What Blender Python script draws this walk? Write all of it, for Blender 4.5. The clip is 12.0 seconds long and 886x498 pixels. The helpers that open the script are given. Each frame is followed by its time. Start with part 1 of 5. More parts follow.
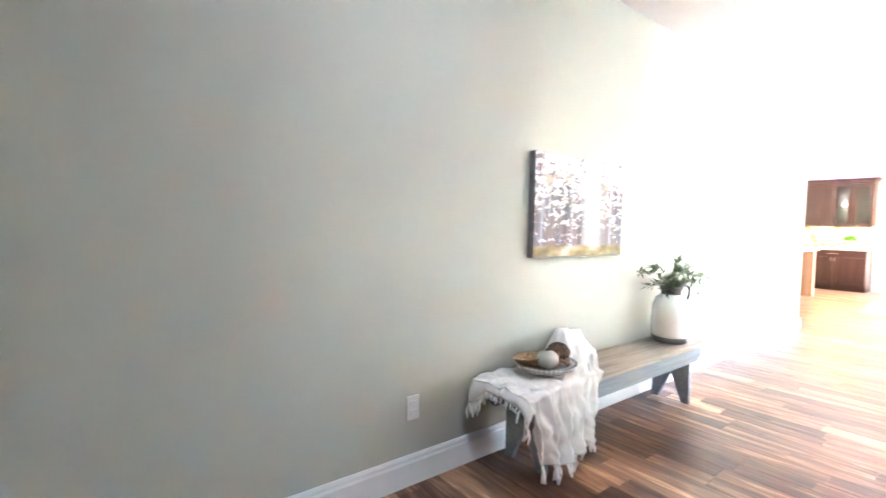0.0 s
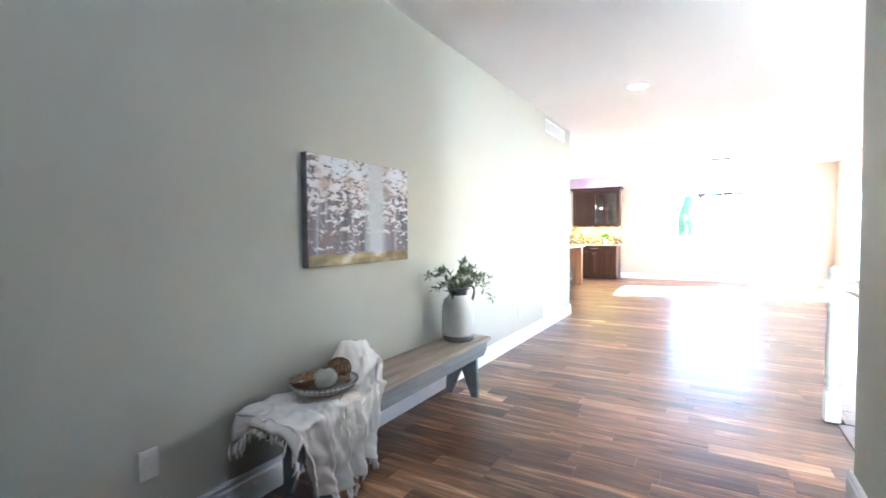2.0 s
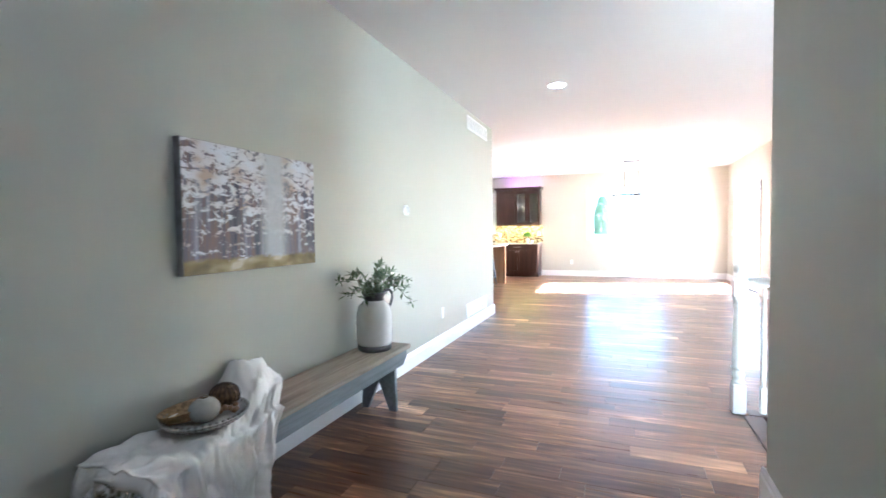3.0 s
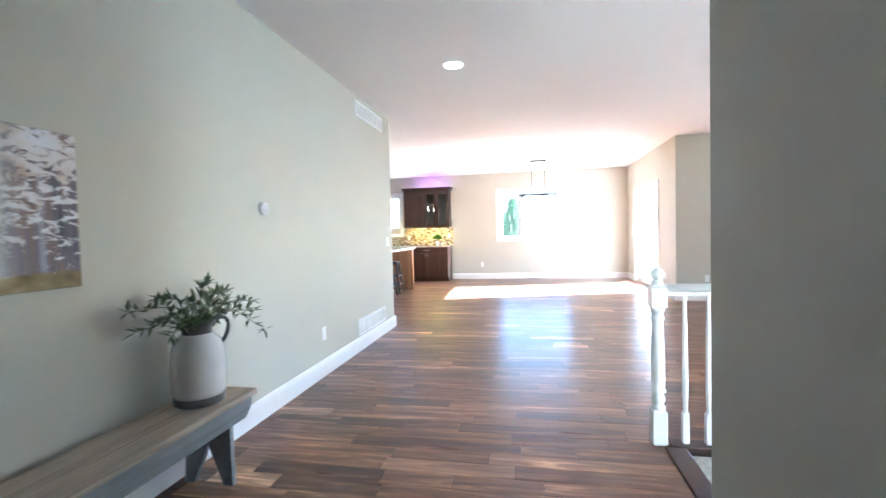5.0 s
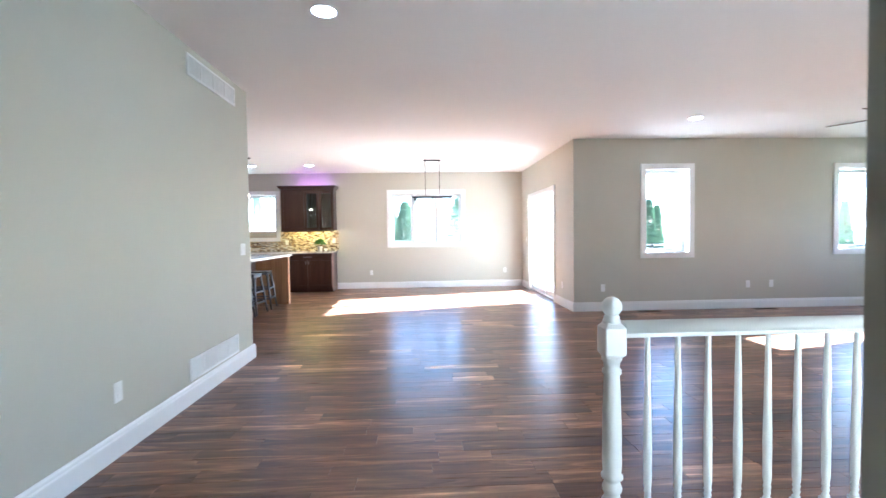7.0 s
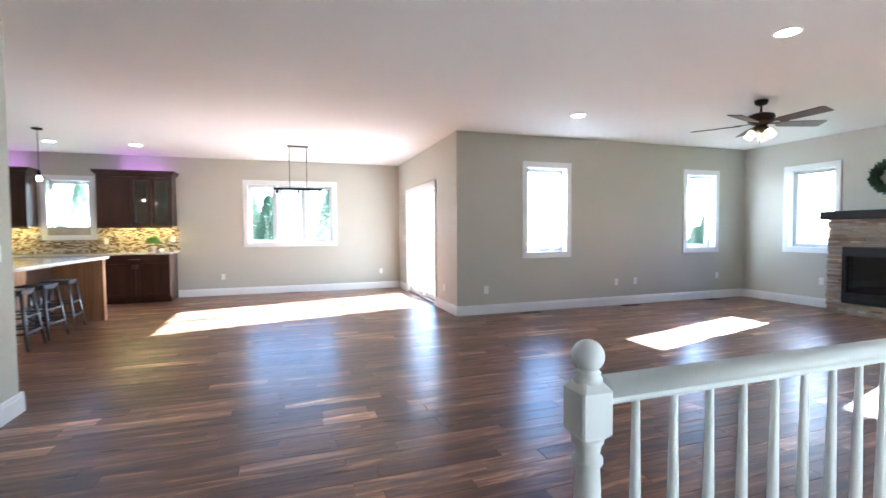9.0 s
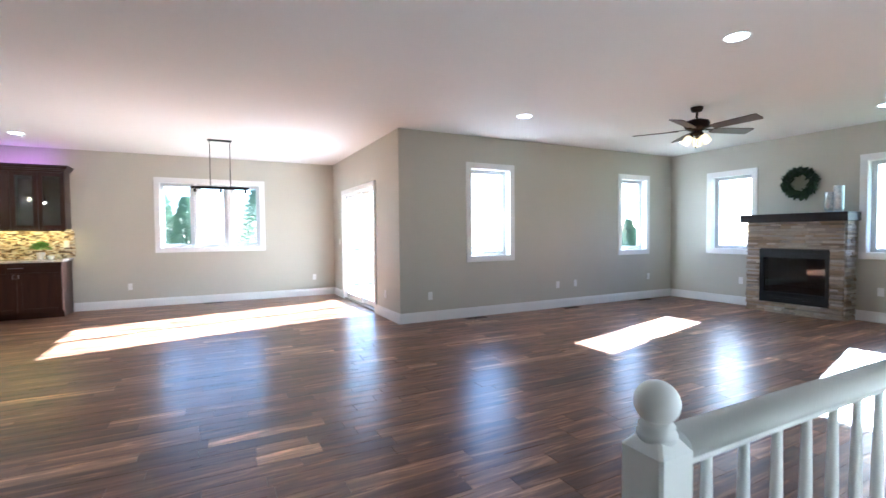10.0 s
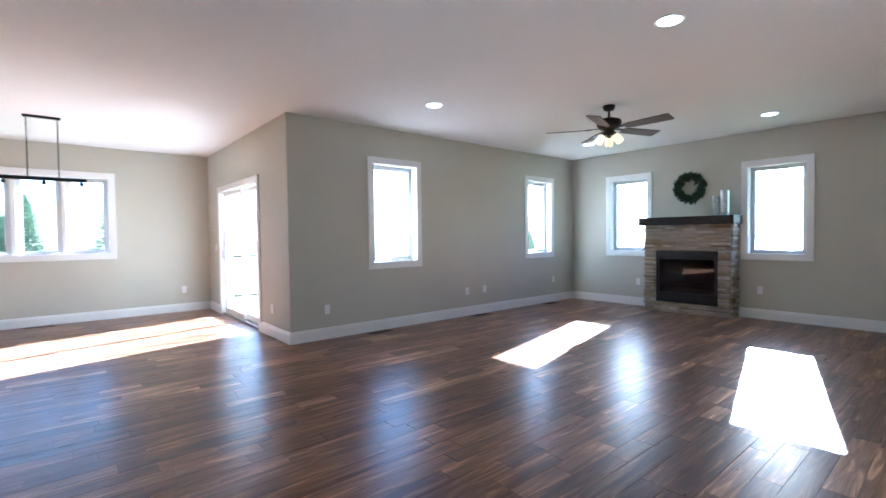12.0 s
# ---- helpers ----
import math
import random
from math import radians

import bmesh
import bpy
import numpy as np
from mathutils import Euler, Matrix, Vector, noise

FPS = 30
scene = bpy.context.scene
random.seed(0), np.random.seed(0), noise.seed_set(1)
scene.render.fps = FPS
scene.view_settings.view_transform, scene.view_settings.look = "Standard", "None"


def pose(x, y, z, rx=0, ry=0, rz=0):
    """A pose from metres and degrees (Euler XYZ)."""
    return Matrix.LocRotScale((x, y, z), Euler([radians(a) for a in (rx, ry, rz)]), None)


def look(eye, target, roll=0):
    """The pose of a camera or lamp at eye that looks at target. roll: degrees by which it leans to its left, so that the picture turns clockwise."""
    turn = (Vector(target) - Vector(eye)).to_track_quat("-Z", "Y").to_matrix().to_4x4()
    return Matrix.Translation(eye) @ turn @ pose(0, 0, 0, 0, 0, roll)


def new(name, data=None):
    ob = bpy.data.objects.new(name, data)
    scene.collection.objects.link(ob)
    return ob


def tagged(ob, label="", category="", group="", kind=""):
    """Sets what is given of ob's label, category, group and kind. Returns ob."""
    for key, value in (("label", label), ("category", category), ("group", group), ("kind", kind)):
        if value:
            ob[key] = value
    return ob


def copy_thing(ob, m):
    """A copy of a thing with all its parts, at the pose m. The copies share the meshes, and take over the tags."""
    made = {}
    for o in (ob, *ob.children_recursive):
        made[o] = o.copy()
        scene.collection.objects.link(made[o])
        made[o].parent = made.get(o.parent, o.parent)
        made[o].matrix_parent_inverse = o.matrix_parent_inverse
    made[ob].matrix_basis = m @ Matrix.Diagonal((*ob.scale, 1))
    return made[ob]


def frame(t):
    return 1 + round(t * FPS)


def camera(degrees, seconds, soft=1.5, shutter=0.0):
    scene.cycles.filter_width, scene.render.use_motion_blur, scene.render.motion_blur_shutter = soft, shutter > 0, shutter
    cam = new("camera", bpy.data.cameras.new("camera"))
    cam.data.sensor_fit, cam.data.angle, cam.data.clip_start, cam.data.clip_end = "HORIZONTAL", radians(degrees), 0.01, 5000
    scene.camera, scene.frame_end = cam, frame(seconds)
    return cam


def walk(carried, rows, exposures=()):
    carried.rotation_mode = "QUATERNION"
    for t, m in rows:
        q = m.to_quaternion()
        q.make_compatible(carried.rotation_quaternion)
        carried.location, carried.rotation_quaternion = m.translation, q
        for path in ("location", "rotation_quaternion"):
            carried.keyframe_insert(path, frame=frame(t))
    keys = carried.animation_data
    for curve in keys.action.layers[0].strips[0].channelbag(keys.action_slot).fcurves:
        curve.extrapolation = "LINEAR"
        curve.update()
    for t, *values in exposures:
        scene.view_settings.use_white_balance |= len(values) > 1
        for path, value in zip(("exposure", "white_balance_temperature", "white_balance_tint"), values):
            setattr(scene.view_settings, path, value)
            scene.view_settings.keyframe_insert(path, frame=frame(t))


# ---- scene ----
cam = camera(88.7, 12.0, soft=1.5, shutter=0.5)
PATH = [
    (0, (1.74, -0.312, 1.235), (0.163, 0.914, 1.129), 1.2),
    (0.5, (1.732, -0.25, 1.248), (0.312, 1.155, 1.147), 1.0),
    (1, (1.737, -0.174, 1.241), (0.465, 1.367, 1.153), 0.5),
    (1.5, (1.779, -0.106, 1.236), (0.642, 1.538, 1.159), -0.0),
    (2, (1.828, -0.006, 1.239), (0.811, 1.715, 1.168), -0.4),
    (2.5, (1.823, 0.119, 1.24), (0.944, 1.914, 1.171), -0.6),
    (3, (1.778, 0.255, 1.241), (1.048, 2.116, 1.164), -0.7),
    (5, (1.821, 1.035, 1.237), (1.438, 2.997, 1.165), -1.5),
    (5.5, (1.783, 1.288, 1.243), (1.523, 3.271, 1.183), -1.0),
    (6, (1.78, 1.53, 1.236), (1.643, 3.525, 1.188), -0.8),
    (6.5, (1.792, 1.819, 1.269), (1.764, 3.818, 1.21), -0.6),
    (7, (1.79, 2.054, 1.26), (1.877, 4.051, 1.196), -0.8),
    (8.8, (1.849, 2.774, 1.266), (2.428, 4.686, 1.187), -0.4),
    (9, (1.849, 2.866, 1.271), (2.485, 4.761, 1.191), -0.4),
    (9.5, (1.817, 3.036, 1.268), (2.597, 4.876, 1.194), -0.4),
    (10, (1.826, 3.243, 1.27), (2.739, 5.021, 1.202), -0.5),
    (10.5, (1.911, 3.414, 1.267), (2.92, 5.14, 1.207), -0.6),
    (11, (2.013, 3.568, 1.271), (3.099, 5.247, 1.216), -0.8),
    (11.5, (2.103, 3.713, 1.266), (3.274, 5.333, 1.214), -0.8),
    (12, (2.144, 3.9, 1.264), (3.428, 5.432, 1.208), -0.7),
]

EXPO = [(0.0, 8.1, 5000, 10), (0.5, 7.75, 5000, 9), (1.5, 7.1, 4850, 8), (2.5, 6.65, 4700, 7), (5.5, 5.95, 4650, 6), (7.0, 5.5, 4650, 6), (9.0, 5.2, 4700, 6), (12.0, 4.76, 4550, 6)]
walk(cam, [(r[0], look(*r[1:])) for r in PATH], EXPO)

SUN, SKY, LAMP_DOWN, GLOW = 5.0, 0.05, 1.1, 1.5

# world and sun
SUN_TO = Vector((2.09, 0.52, 1.0)).normalized()
sun_elev = math.asin(SUN_TO.z)
sun_az = math.atan2(SUN_TO.x, SUN_TO.y)
world = bpy.data.worlds.new("sky")
scene.world = world
world.use_nodes = True
wn = world.node_tree.nodes
sky = wn.new("ShaderNodeTexSky")
sky.sky_type = "NISHITA"
sky.sun_disc = False
sky.sun_elevation = sun_elev
sky.sun_rotation = sun_az
wn["Background"].inputs["Strength"].default_value = SKY
world.node_tree.links.new(sky.outputs[0], wn["Background"].inputs["Color"])
sun_data = bpy.data.lights.new("sun", "SUN")
sun_data.energy = SUN
sun_data.angle = radians(0.5)
sun_data.color = (1.0, 0.93, 0.83)
sun = new("sun", sun_data)
sun.matrix_world = look((40, 10, 20), Vector((40, 10, 20)) - SUN_TO)

# added area lamp standing in the unseen stairwell window's opening, brightens the hall wall
glow_data = bpy.data.lights.new("stair_window_fill", "AREA")
glow_data.shape = "RECTANGLE"
glow_data.size, glow_data.size_y = 1.45, 1.3
glow_data.energy = GLOW
glow_data.color = (1.0, 0.98, 0.94)
glow = new("stair_window_fill", glow_data)
glow.matrix_world = look((7.17, 1.575, 1.65), (5.0, 1.575, 1.65))


# ---- materials ----
def shader(name):
    m = bpy.data.materials.new(name)
    m.use_nodes = True
    nt = m.node_tree
    return m, nt, nt.nodes["Principled BSDF"]


def nd(nt, kind, **kw):
    n = nt.nodes.new(kind)
    for k, v in kw.items():
        n.inputs[k.replace("_", " ")].default_value = v
    return n


def ramp(nt, fac, stops):
    r = nt.nodes.new("ShaderNodeValToRGB")
    e = r.color_ramp.elements
    while len(e) < len(stops):
        e.new(0.5)
    for el, (p, c) in zip(e, stops):
        el.position = p
        el.color = (*c, 1)
    nt.links.new(fac, r.inputs[0])
    return r.outputs[0]


def coords(nt, scale=(1, 1, 1), which="Object"):
    tc = nt.nodes.new("ShaderNodeTexCoord")
    mp = nt.nodes.new("ShaderNodeMapping")
    mp.inputs["Scale"].default_value = scale
    nt.links.new(tc.outputs[which], mp.inputs[0])
    return mp.outputs[0]


def mixc(nt, fac, a, b, mode="MIX"):
    n = nt.nodes.new("ShaderNodeMix")
    n.data_type, n.blend_type = "RGBA", mode
    for sock, v in ((n.inputs[0], fac), (n.inputs[6], a), (n.inputs[7], b)):
        if isinstance(v, (int, float)):
            sock.default_value = v
        elif isinstance(v, tuple):
            sock.default_value = (*v, 1)
        else:
            nt.links.new(v, sock)
    return n.outputs[2]


def bump(nt, bs, height, strength, dist=0.01):
    b = nd(nt, "ShaderNodeBump", Strength=strength, Distance=dist)
    nt.links.new(height, b.inputs["Height"])
    nt.links.new(b.outputs[0], bs.inputs["Normal"])


def plain(name, col, rough=0.5, metal=0.0, var=0.12, scale=6.0, fine=120.0, bstr=0.08, spec=0.5):
    """Colour with slow blotches and a fine grain in the relief."""
    m, nt, bs = shader(name)
    co = coords(nt)
    n1 = nd(nt, "ShaderNodeTexNoise", Scale=scale, Detail=4.0)
    n2 = nd(nt, "ShaderNodeTexNoise", Scale=fine, Detail=3.0)
    nt.links.new(co, n1.inputs[0])
    nt.links.new(co, n2.inputs[0])
    lo = tuple(c * (1 - var) for c in col)
    hi = tuple(min(1, c * (1 + var)) for c in col)
    nt.links.new(ramp(nt, n1.outputs[0], [(0.3, lo), (0.7, hi)]), bs.inputs["Base Color"])
    bs.inputs["Metallic"].default_value = metal
    r = nd(nt, "ShaderNodeMapRange")
    r.inputs[3].default_value, r.inputs[4].default_value = max(0.02, rough - 0.06), min(1, rough + 0.06)
    nt.links.new(n1.outputs[0], r.inputs[0])
    nt.links.new(r.outputs[0], bs.inputs["Roughness"])
    bs.inputs["Specular IOR Level"].default_value = spec
    bump(nt, bs, n2.outputs[0], bstr, 0.002)
    return m


def wood(name, dark, light, rough=0.4, axis=0, grain=18.0, bstr=0.25, random_tone=0.0, spec=0.5, island=False):
    """Grain drawn out along one axis, with tone that differs from piece to piece."""
    m, nt, bs = shader(name)
    sc = [grain, grain, grain]
    sc[axis] = grain * 0.06
    tc = nt.nodes.new("ShaderNodeTexCoord")
    add = nt.nodes.new("ShaderNodeVectorMath")
    add.operation = "ADD"
    nt.links.new(tc.outputs["Object"], add.inputs[0])
    if island:
        rnd = nt.nodes.new("ShaderNodeNewGeometry").outputs["Random Per Island"]
    else:
        rnd = nt.nodes.new("ShaderNodeObjectInfo").outputs["Random"]
    sh = nt.nodes.new("ShaderNodeMath")
    sh.operation = "MULTIPLY"
    sh.inputs[1].default_value = 37.0
    nt.links.new(rnd, sh.inputs[0])
    nt.links.new(sh.outputs[0], add.inputs[1])
    mp = nt.nodes.new("ShaderNodeMapping")
    mp.inputs["Scale"].default_value = sc
    nt.links.new(add.outputs[0], mp.inputs[0])
    n1 = nd(nt, "ShaderNodeTexNoise", Scale=1.0, Detail=6.0, Roughness=0.65, Distortion=1.2)
    nt.links.new(mp.outputs[0], n1.inputs[0])
    n2 = nd(nt, "ShaderNodeTexNoise", Scale=4.0, Detail=4.0)
    nt.links.new(mp.outputs[0], n2.inputs[0])
    base = ramp(nt, n1.outputs[0], [(0.3, dark), (0.72, light)])
    if random_tone:
        tone = ramp(nt, rnd, [(0.0, (0.55, 0.5, 0.5)), (0.35, (0.85, 0.82, 0.8)), (0.7, (1.1, 1.05, 1.0)), (0.9, (1.5, 1.5, 1.45)), (1.0, (2.4, 2.45, 2.3))])
        base = mixc(nt, random_tone, base, tone, "MULTIPLY")
    nt.links.new(base, bs.inputs["Base Color"])
    r = nd(nt, "ShaderNodeMapRange")
    r.inputs[3].default_value, r.inputs[4].default_value = max(0.05, rough - 0.07), rough + 0.1
    nt.links.new(n1.outputs[0], r.inputs[0])
    nt.links.new(r.outputs[0], bs.inputs["Roughness"])
    bs.inputs["Specular IOR Level"].default_value = spec
    bump(nt, bs, n2.outputs[0], bstr, 0.003)
    return m


def plank_material(name, island):
    """Walnut boards: each its own tone, with long tan and dark streaks and scraped relief."""
    m, nt, bs = shader(name)
    if island:
        rnd = nt.nodes.new("ShaderNodeNewGeometry").outputs["Random Per Island"]
    else:
        rnd = nt.nodes.new("ShaderNodeObjectInfo").outputs["Random"]
    sh = nt.nodes.new("ShaderNodeMath")
    sh.operation = "MULTIPLY"
    sh.inputs[1].default_value = 41.0
    nt.links.new(rnd, sh.inputs[0])
    tc = nt.nodes.new("ShaderNodeTexCoord")
    add = nt.nodes.new("ShaderNodeVectorMath")
    nt.links.new(tc.outputs["Object"], add.inputs[0])
    nt.links.new(sh.outputs[0], add.inputs[1])

    def streak(sx, sy, detail, dist):
        mp = nt.nodes.new("ShaderNodeMapping")
        mp.inputs["Scale"].default_value = (sx, sy, 1.0)
        nt.links.new(add.outputs[0], mp.inputs[0])
        n = nd(nt, "ShaderNodeTexNoise", Scale=1.0, Detail=detail, Roughness=0.6, Distortion=dist)
        nt.links.new(mp.outputs[0], n.inputs[0])
        return n.outputs[0]

    broad, fine, scrape = streak(1.6, 17.0, 3.0, 0.9), streak(5.0, 95.0, 4.0, 0.4), streak(2.2, 38.0, 2.0, 0.3)
    tone = ramp(nt, rnd, [(0.0, (0.095, 0.045, 0.026)), (0.3, (0.145, 0.070, 0.040)), (0.65, (0.195, 0.099, 0.056)), (0.88, (0.26, 0.137, 0.077)), (1.0, (0.42, 0.245, 0.138))])
    k1 = ramp(nt, broad, [(0.28, (0.42, 0.40, 0.40)), (0.48, (0.92, 0.92, 0.92)), (0.58, (1.3, 1.3, 1.25)), (0.68, (2.5, 2.7, 2.6))])
    k2 = ramp(nt, fine, [(0.3, (0.78, 0.76, 0.76)), (0.7, (1.16, 1.16, 1.14))])
    c = mixc(nt, 1.0, mixc(nt, 1.0, tone, k1, "MULTIPLY"), k2, "MULTIPLY")
    nt.links.new(c, bs.inputs["Base Color"])
    r = nd(nt, "ShaderNodeMapRange")
    r.inputs[3].default_value, r.inputs[4].default_value = 0.22, 0.40
    nt.links.new(scrape, r.inputs[0])
    nt.links.new(r.outputs[0], bs.inputs["Roughness"])
    bs.inputs["Specular IOR Level"].default_value = 0.38
    bump(nt, bs, scrape, 0.10, 0.004)
    return m


def glow(name, col, strength):
    m, nt, bs = shader(name)
    bs.inputs["Base Color"].default_value = (0.8, 0.8, 0.8, 1)
    bs.inputs["Emission Color"].default_value = (*col, 1)
    bs.inputs["Emission Strength"].default_value = strength
    return m


def glass(name, tint=(1, 1, 1), gloss=1.0):
    m, nt, bs = shader(name)
    out = nt.nodes["Material Output"]
    tr = nt.nodes.new("ShaderNodeBsdfTransparent")
    tr.inputs[0].default_value = (*tint, 1)
    gl = nt.nodes.new("ShaderNodeBsdfGlossy")
    gl.inputs["Roughness"].default_value = 0.02
    lw = nd(nt, "ShaderNodeLayerWeight", Blend=0.5)
    pw = nt.nodes.new("ShaderNodeMath")
    pw.operation = "POWER"
    pw.inputs[1].default_value = 5.0
    nt.links.new(lw.outputs["Facing"], pw.inputs[0])
    mu = nt.nodes.new("ShaderNodeMath")
    mu.operation = "MULTIPLY_ADD"
    mu.inputs[1].default_value, mu.inputs[2].default_value = 0.7, 0.04 * gloss
    mu.use_clamp = True
    nt.links.new(pw.outputs[0], mu.inputs[0])
    mx = nt.nodes.new("ShaderNodeMixShader")
    nt.links.new(mu.outputs[0], mx.inputs[0])
    nt.links.new(tr.outputs[0], mx.inputs[1])
    nt.links.new(gl.outputs[0], mx.inputs[2])
    nt.links.new(mx.outputs[0], out.inputs[0])
    return m


def painting_material():
    """A wood of pale birches in blossom with a light path, in loose strokes."""
    m, nt, bs = shader("painted_canvas")
    tc = nt.nodes.new("ShaderNodeTexCoord")
    sep = nt.nodes.new("ShaderNodeSeparateXYZ")
    nt.links.new(tc.outputs["Generated"], sep.inputs[0])
    co = tc.outputs["Generated"]

    def scaled(s):
        mp = nt.nodes.new("ShaderNodeMapping")
        mp.inputs["Scale"].default_value = s
        nt.links.new(co, mp.inputs[0])
        return mp.outputs[0]

    trunks = nd(nt, "ShaderNodeTexNoise", Scale=1.0, Detail=3.0)
    nt.links.new(scaled((22, 1, 0.9)), trunks.inputs[0])
    base = ramp(nt, trunks.outputs[0], [(0.3, (0.055, 0.052, 0.085)), (0.42, (0.15, 0.135, 0.17)), (0.5, (0.24, 0.165, 0.14)), (0.56, (0.17, 0.15, 0.19)), (0.7, (0.34, 0.33, 0.39))])
    daub = nd(nt, "ShaderNodeTexNoise", Scale=1.0, Detail=5.0, Roughness=0.7, Distortion=0.8)
    nt.links.new(scaled((13, 1, 17)), daub.inputs[0])
    hi = nt.nodes.new("ShaderNodeMapRange")
    hi.inputs[1].default_value, hi.inputs[2].default_value = 0.12, 0.95
    hi.inputs[3].default_value, hi.inputs[4].default_value = -0.07, 0.10
    nt.links.new(sep.outputs[2], hi.inputs[0])
    sm = nt.nodes.new("ShaderNodeMath")
    nt.links.new(daub.outputs[0], sm.inputs[0])
    nt.links.new(hi.outputs[0], sm.inputs[1])
    mask = ramp(nt, sm.outputs[0], [(0.5, (0, 0, 0)), (0.56, (1, 1, 1))])
    tint = nd(nt, "ShaderNodeTexNoise", Scale=1.0, Detail=2.0)
    nt.links.new(scaled((5, 1, 6)), tint.inputs[0])
    bloom = ramp(nt, tint.outputs[0], [(0.35, (0.50, 0.38, 0.31)), (0.46, (0.68, 0.65, 0.66)), (0.65, (0.72, 0.74, 0.80))])
    c = mixc(nt, mask, base, bloom)
    d = nt.nodes.new("ShaderNodeMath")
    d.operation = "SUBTRACT"
    d.inputs[1].default_value = 0.62
    nt.links.new(sep.outputs[0], d.inputs[0])
    ab = nt.nodes.new("ShaderNodeMath")
    ab.operation = "ABSOLUTE"
    nt.links.new(d.outputs[0], ab.inputs[0])
    beam = ramp(nt, ab.outputs[0], [(0.05, (0.9, 0.9, 0.9)), (0.1, (0.3, 0.3, 0.3)), (0.17, (0, 0, 0))])
    c = mixc(nt, beam, c, (0.52, 0.54, 0.57))
    gm = nt.nodes.new("ShaderNodeMath")
    gm.operation = "MULTIPLY_ADD"
    gm.inputs[1].default_value = 0.09
    nt.links.new(daub.outputs[0], gm.inputs[0])
    nt.links.new(sep.outputs[2], gm.inputs[2])
    gmask = ramp(nt, gm.outputs[0], [(0.135, (1, 1, 1)), (0.165, (0, 0, 0))])
    moss = ramp(nt, tint.outputs[0], [(0.35, (0.14, 0.10, 0.045)), (0.5, (0.26, 0.205, 0.085)), (0.62, (0.40, 0.33, 0.18)), (0.7, (0.58, 0.52, 0.38))])
    c = mixc(nt, gmask, c, moss)
    nt.links.new(c, bs.inputs["Base Color"])
    bs.inputs["Roughness"].default_value = 0.6
    bump(nt, bs, daub.outputs[0], 0.4, 0.003)
    return m


def stone_material():
    m, nt, bs = shader("ledger_stone")
    rnd = nt.nodes.new("ShaderNodeObjectInfo").outputs["Random"]
    tone = ramp(nt, rnd, [(0.0, (0.20, 0.165, 0.13)), (0.2, (0.42, 0.33, 0.23)), (0.5, (0.54, 0.47, 0.38)), (0.72, (0.34, 0.31, 0.28)), (1.0, (0.70, 0.65, 0.57))])
    co = coords(nt, which="Object")
    n = nd(nt, "ShaderNodeTexNoise", Scale=9.0, Detail=8.0, Roughness=0.7)
    nt.links.new(co, n.inputs[0])
    k = ramp(nt, n.outputs[0], [(0.3, (0.6, 0.58, 0.55)), (0.7, (1.25, 1.2, 1.15))])
    nt.links.new(mixc(nt, 1.0, tone, k, "MULTIPLY"), bs.inputs["Base Color"])
    bs.inputs["Roughness"].default_value = 0.75
    bump(nt, bs, n.outputs[0], 0.7, 0.02)
    return m


def tile_material():
    m, nt, bs = shader("mosaic_tile")
    rnd = nt.nodes.new("ShaderNodeNewGeometry").outputs["Random Per Island"]
    tone = ramp(nt, rnd, [(0.0, (0.10, 0.06, 0.035)), (0.22, (0.30, 0.21, 0.12)), (0.45, (0.52, 0.43, 0.30)), (0.7, (0.62, 0.57, 0.47)), (0.9, (0.30, 0.27, 0.22)), (1.0, (0.7, 0.67, 0.6))])
    tone.node.color_ramp.interpolation = "CONSTANT"
    nt.links.new(tone, bs.inputs["Base Color"])
    bs.inputs["Roughness"].default_value = 0.22
    return m


def leaf_material(name, a, b):
    m, nt, bs = shader(name)
    rnd = nt.nodes.new("ShaderNodeNewGeometry").outputs["Random Per Island"]
    nt.links.new(ramp(nt, rnd, [(0.0, a), (1.0, b)]), bs.inputs["Base Color"])
    bs.inputs["Roughness"].default_value = 0.55
    return m


def granite():
    m, nt, bs = shader("speckled_granite")
    co = coords(nt)
    n = nd(nt, "ShaderNodeTexNoise", Scale=160.0, Detail=2.0)
    n2 = nd(nt, "ShaderNodeTexNoise", Scale=7.0, Detail=5.0)
    nt.links.new(co, n.inputs[0])
    nt.links.new(co, n2.inputs[0])
    a = ramp(nt, n.outputs[0], [(0.36, (0.25, 0.22, 0.2)), (0.46, (0.72, 0.7, 0.66))])
    b = ramp(nt, n2.outputs[0], [(0.3, (0.8, 0.78, 0.74)), (0.7, (1, 1, 1))])
    nt.links.new(mixc(nt, 1.0, a, b, "MULTIPLY"), bs.inputs["Base Color"])
    bs.inputs["Roughness"].default_value = 0.12
    return m


PAINT = plain("greige_wall_paint", (0.52, 0.508, 0.435), 0.58, var=0.02, scale=1.2, fine=260, bstr=0.12, spec=0.22)
CEIL = plain("ceiling_paint", (0.78, 0.77, 0.76), 0.75, var=0.015, scale=0.9, fine=150, bstr=0.25)
# sash grey has the backlit shade in its colour, darker than the trim
SASH = plain("shaded_sash_vinyl", (0.52, 0.53, 0.54), 0.4, var=0.02, scale=3, fine=60, bstr=0.03)
TRIM = plain("white_trim_paint", (0.80, 0.80, 0.79), 0.3, var=0.02, scale=3, fine=60, bstr=0.04)
PLASTIC = plain("white_plastic", (0.8, 0.8, 0.78), 0.35, var=0.02, fine=30, bstr=0.02)
FLOORWOOD = plank_material("scraped_walnut_plank", False)
FLOORREST = plank_material("scraped_walnut_rest", True)
NOSING = wood("dark_nosing", (0.03, 0.012, 0.008), (0.08, 0.035, 0.02), 0.3, 1, 18, 0.2)
